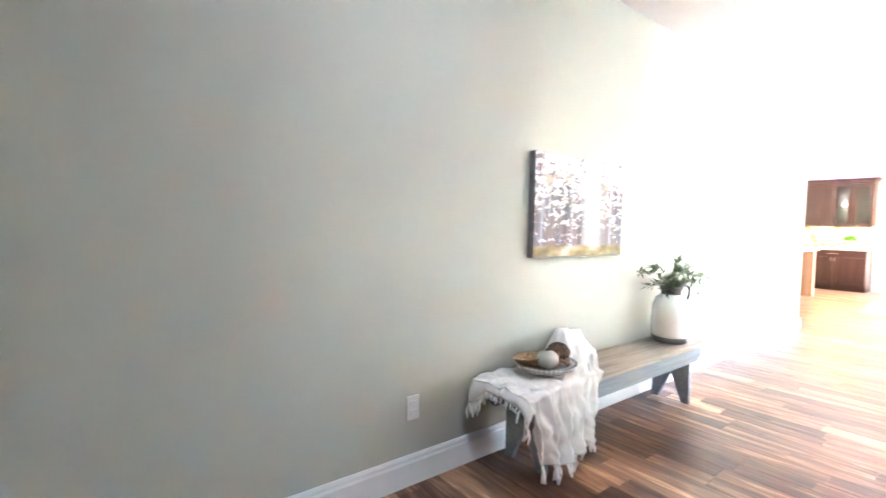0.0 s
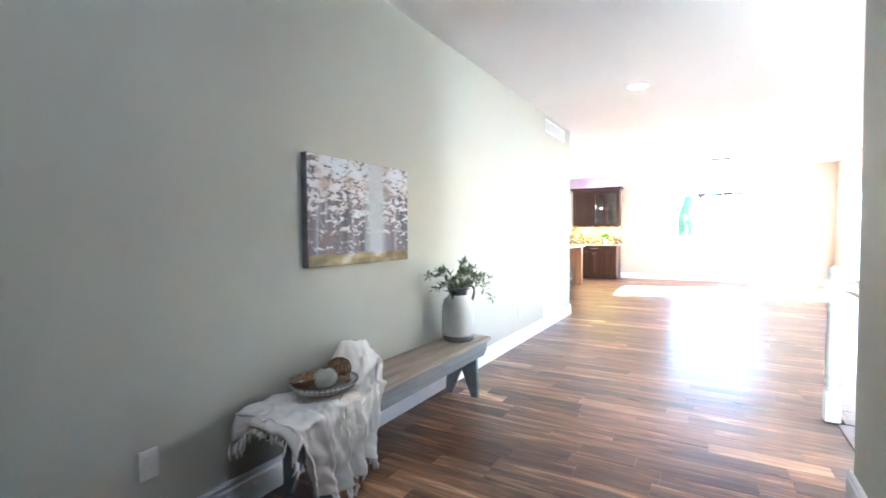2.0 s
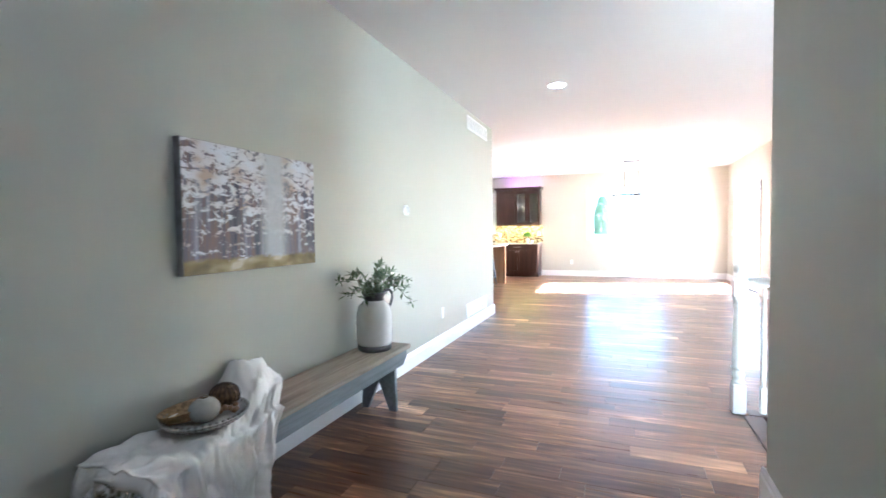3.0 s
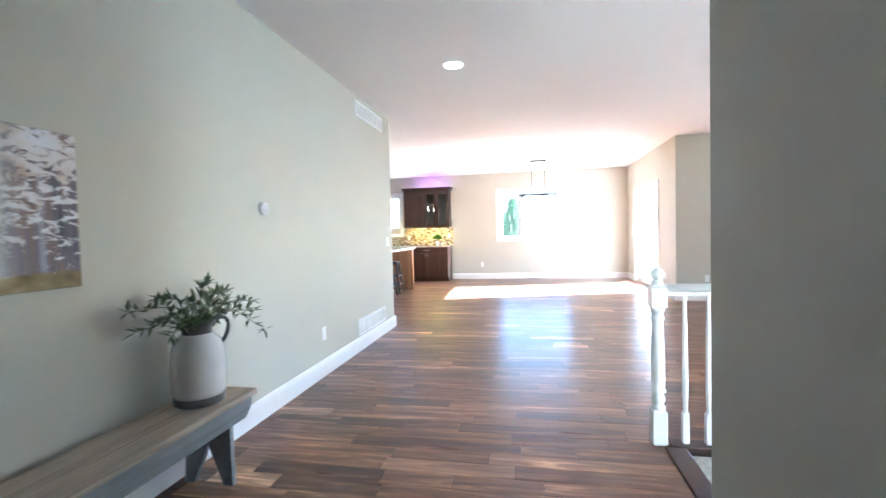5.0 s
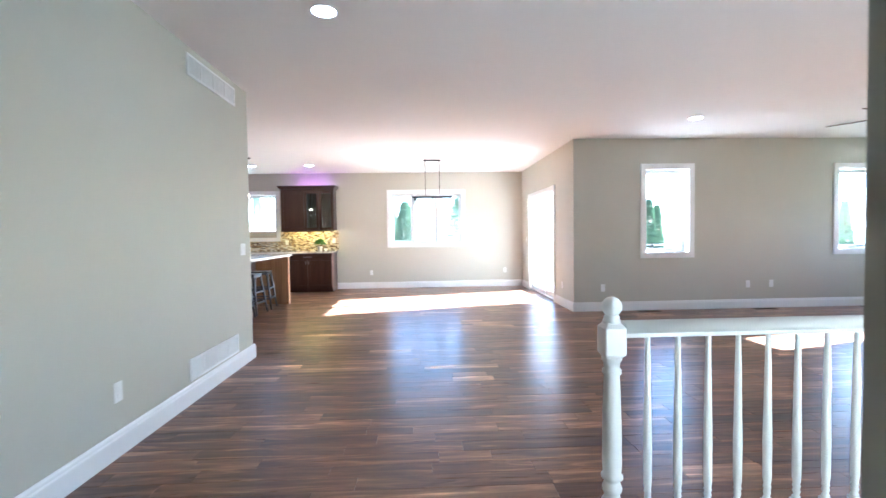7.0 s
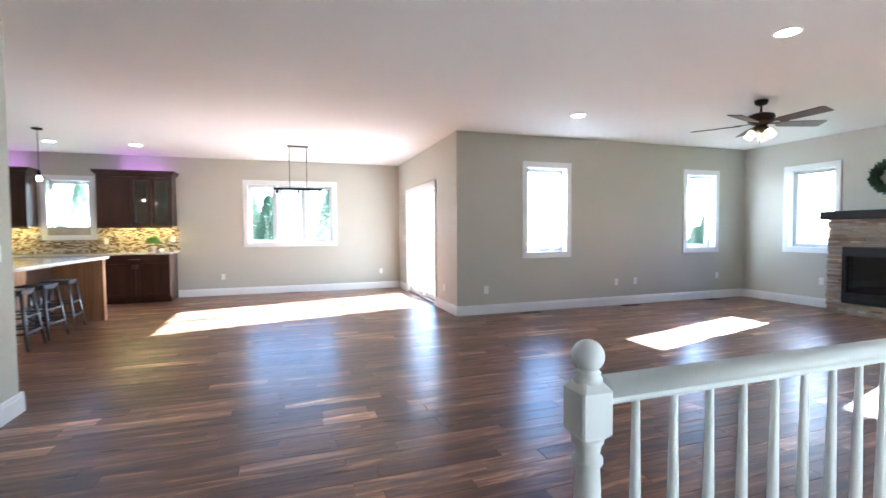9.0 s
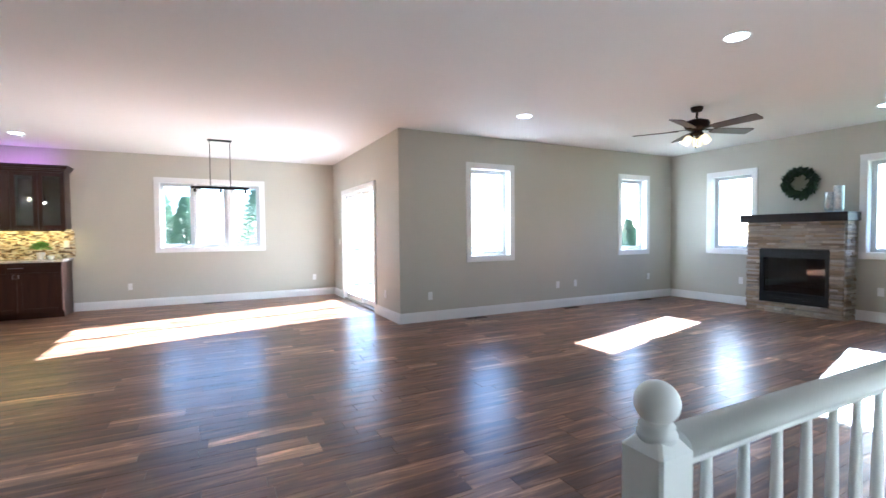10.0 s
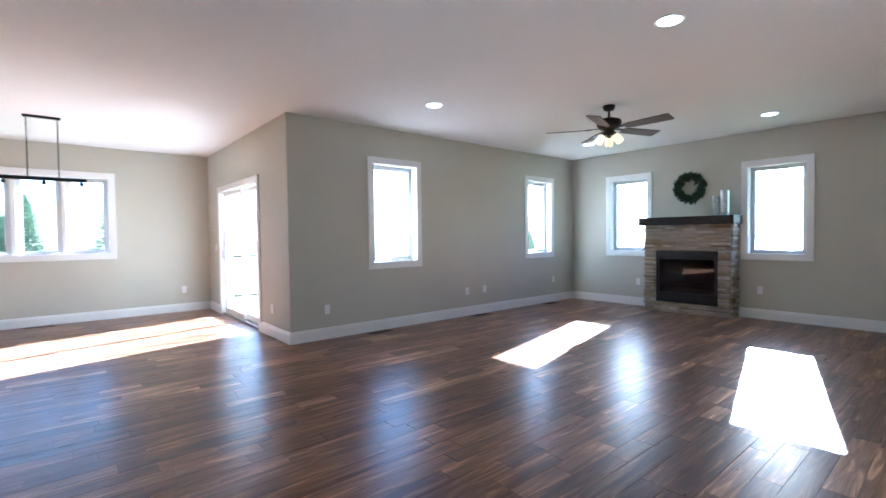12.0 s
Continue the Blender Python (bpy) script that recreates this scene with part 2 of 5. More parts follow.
SUBFLOOR = plain("joint_shadow_wood", (0.03, 0.018, 0.012), 0.7)
CARPET = plain("grey_carpet", (0.36, 0.34, 0.31), 0.95, var=0.15, scale=30, fine=500, bstr=0.8)
ESPRESSO = wood("espresso_cabinet", (0.022, 0.009, 0.006), (0.06, 0.026, 0.016), 0.33, 2, 14, 0.1)
OAK = wood("oak_panel", (0.20, 0.105, 0.05), (0.40, 0.235, 0.12), 0.4, 2, 12, 0.15)
MANTEL = wood("black_mantel", (0.010, 0.0085, 0.008), (0.030, 0.024, 0.020), 0.5, 1, 16, 0.3, spec=0.25)
GREYWOOD = wood("weathered_grey_wood", (0.24, 0.19, 0.14), (0.55, 0.455, 0.355), 0.7, 1, 22, 0.5)
GREYPAINT = wood("grey_painted_wood", (0.17, 0.185, 0.19), (0.30, 0.32, 0.325), 0.6, 1, 22, 0.35)
GRANITE = granite()
TILE = tile_material()
GROUT = plain("grout", (0.4, 0.37, 0.3), 0.8)
STONE = stone_material()
MORTAR = plain("stone_backing", (0.14, 0.12, 0.10), 0.9)
BLACK = plain("black_metal", (0.012, 0.012, 0.012), 0.35, 0.6, var=0.2)
IRON = plain("oil_bronze", (0.022, 0.016, 0.013), 0.35, 0.7, var=0.25)
STEEL = plain("brushed_steel", (0.40, 0.39, 0.375), 0.38, 1.0, var=0.05)
GUNMETAL = plain("gunmetal_stool", (0.10, 0.108, 0.118), 0.4, 0.8, var=0.2, scale=12)
FANWOOD = wood("fan_blade_wood", (0.035, 0.018, 0.012), (0.10, 0.055, 0.035), 0.4, 0, 20, 0.1)
FIREDARK = plain("firebox_black", (0.009, 0.0095, 0.011), 0.45, spec=0.25)
FIRELINER = plain("grey_fire_liner", (0.075, 0.066, 0.058), 0.8, var=0.3, scale=14)
GLASS = glass("window_glass")
DARKGLASS = glass("fire_glass", (0.6, 0.6, 0.62), 1.5)
CABGLASS = glass("cabinet_glass", (0.85, 0.9, 0.9), 3.0)
CLEAR = glass("clear_glass", (0.93, 0.95, 0.95), 1.6)
MERCURY = plain("mercury_glass", (0.70, 0.78, 0.82), 0.22, 0.45, var=0.2, scale=25)
CERAMIC = plain("glazed_white_ceramic", (0.74, 0.73, 0.71), 0.10, var=0.05, scale=9, fine=25, bstr=0.05)
DARKGLAZE = plain("grey_glaze", (0.10, 0.095, 0.09), 0.35, var=0.3, scale=25)
LINEN = plain("cream_cotton", (0.92, 0.875, 0.82), 0.95, var=0.05, scale=14, fine=420, bstr=0.5, spec=0.1)
PEARL = plain("pearl_glaze", (0.50, 0.50, 0.44), 0.16, var=0.2, scale=18)
WICKER = plain("brown_wicker", (0.20, 0.115, 0.05), 0.6, var=0.6, scale=60, fine=90, bstr=0.9)
TANCANE = plain("tan_cane", (0.30, 0.19, 0.095), 0.6, var=0.5, scale=70, fine=110, bstr=0.9)
PLATE = plain("plate_stripe", (0.62, 0.58, 0.52), 0.35, var=0.2, scale=40)
RIBGREY = plain("warm_grey_glaze", (0.27, 0.245, 0.215), 0.4, var=0.3, scale=30)
BRASS = plain("pull_chain_brass", (0.4, 0.3, 0.15), 0.3, 1.0)
PAINTING = painting_material()
CANVAS_EDGE = plain("canvas_edge", (0.25, 0.235, 0.23), 0.7, var=0.4, scale=14)
OLIVE = leaf_material("olive_leaf", (0.07, 0.11, 0.05), (0.22, 0.27, 0.15))
WREATHLEAF = leaf_material("magnolia_leaf", (0.010, 0.028, 0.012), (0.035, 0.075, 0.03))
HERB = leaf_material("herb_leaf", (0.07, 0.20, 0.025), (0.18, 0.36, 0.06))
TWIG = plain("twig", (0.09, 0.06, 0.035), 0.8)
CONIFER = leaf_material("conifer_needles", (0.09, 0.14, 0.10), (0.20, 0.26, 0.17))
BARK = plain("bark", (0.1, 0.07, 0.05), 0.9, var=0.3)
GRASS = plain("lawn", (0.13, 0.155, 0.07), 0.9, var=0.35, scale=0.3, fine=20, bstr=0.5)
DECKWOOD = wood("grey_deck_board", (0.28, 0.25, 0.22), (0.45, 0.42, 0.38), 0.7, 0, 14, 0.3)
SIDING = plain("pale_siding", (0.62, 0.61, 0.58), 0.7, var=0.06)
ROOFING = plain("light_grey_shingle", (0.32, 0.31, 0.30), 0.85, var=0.25, scale=3)
LAMP_COOL = glow("downlight_lens", (1.0, 0.97, 0.92), LAMP_DOWN)
LAMP_WARM = glow("warm_bulb", (1.0, 0.70, 0.40), 1.2)
LAMP_STRIP = glow("under_cabinet_strip", (1.0, 0.68, 0.18), 1.9)
LAMP_TOP = glow("cabinet_top_strip", (1.0, 0.35, 0.95), 0.5)
JAR = glow("lit_frosted_jar", (1.0, 0.60, 0.22), 0.07)


# ---- mesh helpers ----
def box(bm, lo, hi, bevel=0.0, m=None):
    r = bmesh.ops.create_cube(bm, size=1.0)
    vs = r["verts"]
    for v in vs:
        v.co = Vector([(lo[i] + hi[i]) / 2 + v.co[i] * (hi[i] - lo[i]) for i in range(3)])
    if bevel:
        es = list({e for v in vs for e in v.link_edges})
        out = bmesh.ops.bevel(bm, geom=es, offset=bevel, segments=2, affect="EDGES", profile=0.6)
        vs = list({v for f in out["faces"] for v in f.verts} | {v for v in vs if v.is_valid})
    if m is not None:
        bmesh.ops.transform(bm, matrix=m, verts=vs)
    return vs


def lathe(bm, prof, seg=24, m=None, cap=True):
    """Turn a profile of (radius, height) round z."""
    rings = []
    for r, z in prof:
        rings.append([bm.verts.new((max(r, 1e-4) * math.cos(2 * math.pi * k / seg), max(r, 1e-4) * math.sin(2 * math.pi * k / seg), z)) for k in range(seg)])
    for a, b in zip(rings, rings[1:]):
        for k in range(seg):
            f = bm.faces.new((a[k], a[(k + 1) % seg], b[(k + 1) % seg], b[k]))
            f.smooth = True
    if cap:
        bm.faces.new(rings[0][::-1])
        bm.faces.new(rings[-1])
    vs = [v for r in rings for v in r]
    if m is not None:
        bmesh.ops.transform(bm, matrix=m, verts=vs)
    return vs


def tube(bm, pts, rad, seg=8):
    """A round bar along points; rad may be one number or one for each point."""
    pts = [Vector(p) for p in pts]
    rads = rad if isinstance(rad, (list, tuple)) else [rad] * len(pts)
    rings = []
    for i, p in enumerate(pts):
        d = (pts[min(i + 1, len(pts) - 1)] - pts[max(i - 1, 0)]).normalized()
        q = d.to_track_quat("Z", "Y")
        rings.append([bm.verts.new(p + q @ Vector((rads[i] * math.cos(2 * math.pi * k / seg), rads[i] * math.sin(2 * math.pi * k / seg), 0))) for k in range(seg)])
    for a, b in zip(rings, rings[1:]):
        for k in range(seg):
            f = bm.faces.new((a[k], a[(k + 1) % seg], b[(k + 1) % seg], b[k]))
            f.smooth = True
    bm.faces.new(rings[0][::-1])
    bm.faces.new(rings[-1])


def prism(bm, outline, y0, y1, m=None):
    """An outline in x and z, drawn out from y0 to y1."""
    a = [bm.verts.new((x, y0, z)) for x, z in outline]
    b = [bm.verts.new((x, y1, z)) for x, z in outline]
    n = len(a)
    bm.faces.new(a)
    bm.faces.new(b[::-1])
    for k in range(n):
        bm.faces.new((a[(k + 1) % n], a[k], b[k], b[(k + 1) % n]))
    if m is not None:
        bmesh.ops.transform(bm, matrix=m, verts=a + b)


def mesh_of(name, bm, material):
    bmesh.ops.recalc_face_normals(bm, faces=bm.faces)
    me = bpy.data.meshes.new(name)
    bm.to_mesh(me)
    bm.free()
    me.materials.append(material)
    return me


def part(name, bm, material, parent, label=""):
    ob = new(name, mesh_of(name, bm, material))
    ob.parent = parent
    if label:
        tagged(ob, label)
    return ob


def solid(name, bm, material, label, category, group="", kind="", m=None):
    ob = new(name, mesh_of(name, bm, material))
    if m is not None:
        ob.matrix_world = m
    return tagged(ob, label, category, group, kind)


def thing(name, m, label, category, group="", kind=""):
    ob = new(name)
    ob.empty_display_size = 0.1
    ob.matrix_world = m
    return tagged(ob, label, category, group, kind)


def bm_box(*a, **k):
    bm = bmesh.new()
    box(bm, *a, **k)
    return bm


def bm_lathe(*a, **k):
    bm = bmesh.new()
    lathe(bm, *a, **k)
    return bm


def bm_tube(*a, **k):
    bm = bmesh.new()
    tube(bm, *a, **k)
    return bm


def leaf(bm, p, d, up, length, width):
    """One folded leaf from p along d."""
    d = Vector(d).normalized()
    s = d.cross(Vector(up))
    s = s.normalized() if s.length > 1e-3 else Vector((1, 0, 0))
    u = s.cross(d)
    p = Vector(p)
    a = bm.verts.new(p)
    mid = bm.verts.new(p + d * length * 0.5 - u * width * 0.15)
    l = bm.verts.new(p + d * length * 0.45 + s * width * 0.5 + u * width * 0.1)
    r = bm.verts.new(p + d * length * 0.45 - s * width * 0.5 + u * width * 0.1)
    t = bm.verts.new(p + d * length - u * width * 0.2)
    for f in ((a, r, mid), (a, mid, l), (mid, r, t), (mid, t, l)):
        bm.faces.new(f)

# ---- structure ----
H = 2.74
HALL_END, NORTH, EAST, DINE_E, BACK, HALL_R, SOUTH = 6.85, 9.16, 9.935, 4.18, 12.92, 2.394, 2.668
T_OUT, T_IN = 0.17, 0.12
STAIR_X0, STAIR_X1, RAIL_Y = 2.62, 5.5, 3.77
WELL_X, WELL_Y, ENTRY_Z = 7.2, 0.6, -0.59

# wall frames: x runs to the right as one faces the wall, y goes out through it
F_BACK = pose(0, BACK, 0)
F_NORTH = pose(0, NORTH, 0)
F_EAST = pose(EAST, 0, 0, 0, 0, -90)
F_DINE = pose(DINE_E, 0, 0, 0, 0, -90)
F_HALL = pose(0, 0, 0, 0, 0, 90)
F_RIGHT = pose(HALL_R, 0, 0, 0, 0, -90)
F_SOUTH = pose(0, SOUTH, 0, 0, 0, 180)


def wall(name, frame_m, u0, u1, thick, holes=(), label="painted greige plaster wall", z0=0.0, z1=H, round_edge=0.0):
    """A wall with real openings (u0, u1, z0, z1) that go through its thickness."""
    bm = bmesh.new()
    us = sorted({u0, u1, *[h[0] for h in holes], *[h[1] for h in holes]})
    zs = sorted({z0, z1, *[h[2] for h in holes], *[h[3] for h in holes]})

    def solid_cell(i, j):
        if not (0 <= i < len(us) - 1 and 0 <= j < len(zs) - 1):
            return False
        cu, cz = (us[i] + us[i + 1]) / 2, (zs[j] + zs[j + 1]) / 2
        return not any(h[0] < cu < h[1] and h[2] < cz < h[3] for h in holes)

    cache = {}

    def v(u, y, z):
        k = (round(u, 5), round(y, 5), round(z, 5))
        if k not in cache:
            cache[k] = bm.verts.new(k)
        return cache[k]

    for i in range(len(us) - 1):
        for j in range(len(zs) - 1):
            if not solid_cell(i, j):
                continue
            a, b, c, d = us[i], us[i + 1], zs[j], zs[j + 1]
            bm.faces.new((v(a, 0, c), v(b, 0, c), v(b, 0, d), v(a, 0, d)))
            bm.faces.new((v(a, thick, d), v(b, thick, d), v(b, thick, c), v(a, thick, c)))
            for (di, dj, p, q) in ((-1, 0, (a, c), (a, d)), (1, 0, (b, d), (b, c)), (0, -1, (b, c), (a, c)), (0, 1, (a, d), (b, d))):
                if not solid_cell(i + di, j + dj):
                    bm.faces.new((v(p[0], 0, p[1]), v(q[0], 0, q[1]), v(q[0], thick, q[1]), v(p[0], thick, p[1])))
    if round_edge:
        es = [e for e in bm.edges if abs(e.verts[0].co.x - round_edge) < 1e-4 and abs(e.verts[1].co.x - round_edge) < 1e-4 and abs(e.verts[0].co.z - e.verts[1].co.z) > 1 and abs(e.verts[0].co.y) < 1e-4 and abs(e.verts[1].co.y) < 1e-4]
        out = bmesh.ops.bevel(bm, geom=es, offset=0.02, segments=5, affect="EDGES")
        for f in out["faces"]:
            f.smooth = True
    return solid(name, bm, PAINT, label, "wall", kind="structure", m=frame_m)


# window casings as (left, right, bottom, top) on their wall
CW = 0.088
W_DINE = (0.94, 2.81, 0.965, 2.335)
W_KITCH = (-2.40, -1.57, 1.15, 2.33)
W_1 = (5.26, 6.14, 0.835, 2.34)
W_2 = (8.46, 9.29, 0.85, 2.33)
W_3 = (-8.43, -7.57, 0.87, 2.322)
W_4 = (-6.235, -5.37, 0.865, 2.318)
DOOR = (-12.2, -10.15, 0.0, 2.125)


def hole(c, door=False):
    k = CW - 0.012
    return (c[0] + k, c[1] - k, c[2] if door else c[2] + k, c[3] - k)


wall("wall_back", F_BACK, -6.0, DINE_E + T_OUT, T_OUT, [hole(W_DINE), hole(W_KITCH)])
wall("wall_dining_east", F_DINE, -BACK, -NORTH, T_OUT, [hole(DOOR, True)])
wall("wall_north", F_NORTH, DINE_E + T_OUT, EAST + T_OUT, T_OUT, [hole(W_1), hole(W_2)])
wall("wall_east", F_EAST, -NORTH, -SOUTH + T_IN, T_OUT, [hole(W_3), hole(W_4)])
wall("wall_south", F_SOUTH, -EAST, -STAIR_X1 + 0.1, T_OUT, z0=-2.6)
# stairwell window and walls are unseen, assumed from the light on the hall wall
W_WELL = (-2.4, -0.75, 0.9, 2.4)
wall("wall_well_east", pose(WELL_X, 0, 0, 0, 0, -90), -SOUTH + T_OUT, -WELL_Y, T_OUT, [hole(W_WELL)], z0=-2.6)
wall("wall_well_south", pose(0, WELL_Y, 0, 0, 0, 180), -WELL_X - T_OUT, -HALL_R, T_OUT, z0=-2.6)
wall("wall_well_west", pose(HALL_R + T_IN, 0, 0, 0, 0, 90), WELL_Y, SOUTH - 0.02, 0.02, z0=-2.6, z1=-0.03, label="painted wall below the hall floor at the stairwell")
wall("wall_hall_left", F_HALL, -4.0, HALL_END, T_IN, round_edge=HALL_END)
wall("wall_hall_right", F_RIGHT, -SOUTH, 4.0, T_IN, round_edge=-SOUTH)
wall("wall_entry", pose(0, -4.0, 0, 0, 0, 180), -HALL_R - T_IN, T_IN, T_OUT)
wall("wall_kitchen_south", pose(0, HALL_END, 0, 0, 0, 180), T_IN, 6.0, T_IN)
wall("wall_kitchen_west", pose(-6.0, 0, 0, 0, 0, 90), HALL_END - T_IN, BACK, T_OUT)
wall("wall_stair_end", pose(STAIR_X1 + 0.1, 0, 0, 0, 0, -90), -RAIL_Y + 0.01, -SOUTH, 0.1, z0=-2.6, z1=-0.03, label="painted wall under the floor beside the stairs")
wall("wall_stair_side", pose(0, RAIL_Y - 0.058, 0), STAIR_X0 + 0.1, STAIR_X1 + 0.1, 0.1, z0=-2.6, z1=-0.05, label="painted wall under the railing beside the stairs")

# ceiling and roof slab over the whole plan
bm = bmesh.new()
for x0, y0, x1, y1 in ((-6.2, HALL_END - 0.15, DINE_E + T_OUT, BACK + T_OUT), (-0.15, -4.2, HALL_R + 0.15, HALL_END - 0.15), (HALL_R + 0.15, SOUTH - T_OUT, EAST + T_OUT, HALL_END - 0.15), (HALL_R + 0.15, WELL_Y - T_OUT, WELL_X + T_OUT, SOUTH - T_OUT), (DINE_E + T_OUT, HALL_END - 0.15, EAST + T_OUT, NORTH + T_OUT)):
    box(bm, (x0, y0, H), (x1, y1, H + 0.25))
solid("ceiling", bm, CEIL, "white lightly textured ceiling", "ceiling", kind="structure")


def window(name, frame_m, c, label, mullions=(), crank=1):
    """Casing, jamb lining, frame, sash and pane set deep in the wall."""
    w = thing(name, frame_m, label, "window", kind="structure")
    l, r, b, t = c
    for nm, lo, hi in (("casing_side", (l, -0.022, b + CW), (l + CW, 0, t - CW)), ("casing_side", (r - CW, -0.022, b + CW), (r, 0, t - CW)), ("casing_head", (l, -0.024, t - CW), (r, 0, t)), ("casing_sill", (l, -0.024, b), (r, 0, b + CW))):
        part(nm, bm_box(lo, hi, 0.004), TRIM, w)
    i, o = CW - 0.012, 0.018
    l, r, b, t = l + i, r - i, b + i, t - i
    bm = bmesh.new()
    D = 0.115
    box(bm, (l, 0.0, b), (l + o, D, t))
    box(bm, (r - o, 0.0, b), (r, D, t))
    box(bm, (l + o, 0.0, t - o), (r - o, D, t))
    box(bm, (l + o, 0.0, b), (r - o, D, b + o))
    part("jamb_lining", bm, TRIM, w)
    edges = [l, *mullions, r]
    for k, (a, d) in enumerate(zip(edges, edges[1:])):
        a2 = a if k == 0 else a + 0.022
        d2 = d if k == len(edges) - 2 else d - 0.022
        fr = bmesh.new()
        for wd, y0, y1 in ((0.050, 0.085, 0.165), (0.074, 0.1, 0.14)):
            box(fr, (a2, y0, b), (a2 + wd, y1, t), 0.003)
            box(fr, (d2 - wd, y0, b), (d2, y1, t), 0.003)
            box(fr, (a2 + wd, y0, t - wd), (d2 - wd, y1, t), 0.003)
            box(fr, (a2 + wd, y0, b), (d2 - wd, y1, b + wd), 0.003)
        part("sash", fr, SASH, w)
        pane = part("pane", bm_box((a2 + 0.067, 0.118, b + 0.067), (d2 - 0.067, 0.124, t - 0.067)), GLASS, w)
        pane.visible_shadow = False
        if crank:
            cm = (a2 + d2) / 2 + 0.12
            h = bmesh.new()
            box(h, (cm - 0.05, 0.045, b + 0.018), (cm + 0.05, 0.078, b + 0.034), 0.004)
            tube(h, [(cm - 0.02, 0.05, b + 0.035), (cm + 0.05, 0.04, b + 0.046), (cm + 0.1, 0.04, b + 0.042)], 0.006)
            part("crank_handle", h, PLASTIC, w)
    for x in mullions:
        part("mullion", bm_box((x - 0.03, 0.06, b), (x + 0.03, 0.165, t), 0.004), TRIM, w)
    return w


window("window_1", F_BACK, W_DINE, "wide white-framed three-part dining window looking onto trees", (1.60, 2.17))
window("window_2", F_BACK, W_KITCH, "white-framed kitchen window over the counter")
window("window_3", F_NORTH, W_1, "tall white-framed casement window with conifers outside")
window("window_4", F_NORTH, W_2, "tall white-framed casement window near the room corner")
window("window_5", F_EAST, W_3, "tall white-framed casement window beside the fireplace")
window("window_6", F_EAST, W_4, "tall sunlit white-framed casement window beside the fireplace")


def sliding_door(name, frame_m, c, label):
    w = thing(name, frame_m, label, "door", kind="structure")
    l, r, b, t = c
    for nm, lo, hi in (("casing_side", (l, -0.022, 0), (l + CW, 0, t - CW)), ("casing_side", (r - CW, -0.022, 0), (r, 0, t - CW)), ("casing_head", (l, -0.024, t - CW), (r, 0, t))):
        part(nm, bm_box(lo, hi, 0.004), TRIM, w)
    i = CW - 0.012
    l, r, t = l + i, r - i, t - i
    bm = bmesh.new()
    box(bm, (l, 0, 0.03), (l + 0.03, T_OUT, t))
    box(bm, (r - 0.03, 0, 0.03), (r, T_OUT, t))
    box(bm, (l + 0.03, 0, t - 0.03), (r - 0.03, T_OUT, t))
    part("jamb_lining", bm, TRIM, w)
    bm = bmesh.new()
    box(bm, (l, 0.005, 0.0), (r, T_OUT + 0.05, 0.03))
    box(bm, (l + 0.03, 0.06, 0.03), (r - 0.03, 0.068, 0.042))
    box(bm, (l + 0.03, 0.11, 0.03), (r - 0.03, 0.118, 0.042))
    part("threshold", bm, STEEL, w, "brushed metal sill track")
    mid = (l + r) / 2
    for k, (a, d, y) in enumerate(((l + 0.03, mid + 0.045, 0.045), (mid - 0.045, r - 0.03, 0.095))):
        p = bmesh.new()
        s = 0.05
        box(p, (a, y, 0.035), (a + s, y + 0.042, t - 0.03), 0.003)
        box(p, (d - s, y, 0.035), (d, y + 0.042, t - 0.03), 0.003)
        box(p, (a + s, y, t - 0.03 - s), (d - s, y + 0.042, t - 0.03), 0.003)
        box(p, (a + s, y, 0.035), (d - s, y + 0.042, 0.035 + 0.09), 0.003)
        panel = part("door_panel", p, TRIM, w)
        g = part("pane", bm_box((a + s - 0.01, y + 0.018, 0.115), (d - s + 0.01, y + 0.024, t - 0.08)), GLASS, panel)
        g.visible_shadow = False
        if k == 0:
            h = bmesh.new()
            box(h, (a + 0.028, y - 0.012, 0.88), (a + 0.058, y, 1.14), 0.004)
            tube(h, [(a + 0.043, y - 0.01, 0.91), (a + 0.043, y - 0.045, 0.94), (a + 0.043, y - 0.045, 1.08), (a + 0.043, y - 0.01, 1.11)], 0.009)
            part("door_handle", h, PLASTIC, panel)
    return w


sliding_door("door_1", F_DINE, DOOR, "white sliding glass patio door, closed, in full sun")
window("window_7", pose(WELL_X, 0, 0, 0, 0, -90), W_WELL, "tall white-framed stairwell window", crank=0)


def baseboard(name, frame_m, runs, h=0.145):
    bm = bmesh.new()
    prof = [(0, 0), (-0.018, 0), (-0.018, h - 0.035), (-0.013, h - 0.025), (-0.013, h - 0.012), (-0.007, h), (0, h)]
    for a, b in runs:
        va = [bm.verts.new((a, y, z)) for y, z in prof]
        vb = [bm.verts.new((b, y, z)) for y, z in prof]
        n = len(prof)
        for k in range(n):
            bm.faces.new((va[k], va[(k + 1) % n], vb[(k + 1) % n], vb[k]))
        bm.faces.new(va[::-1])
        bm.faces.new(vb)
    return solid(name, bm, TRIM, "white moulded baseboard along the wall foot", "baseboard", kind="structure", m=frame_m)


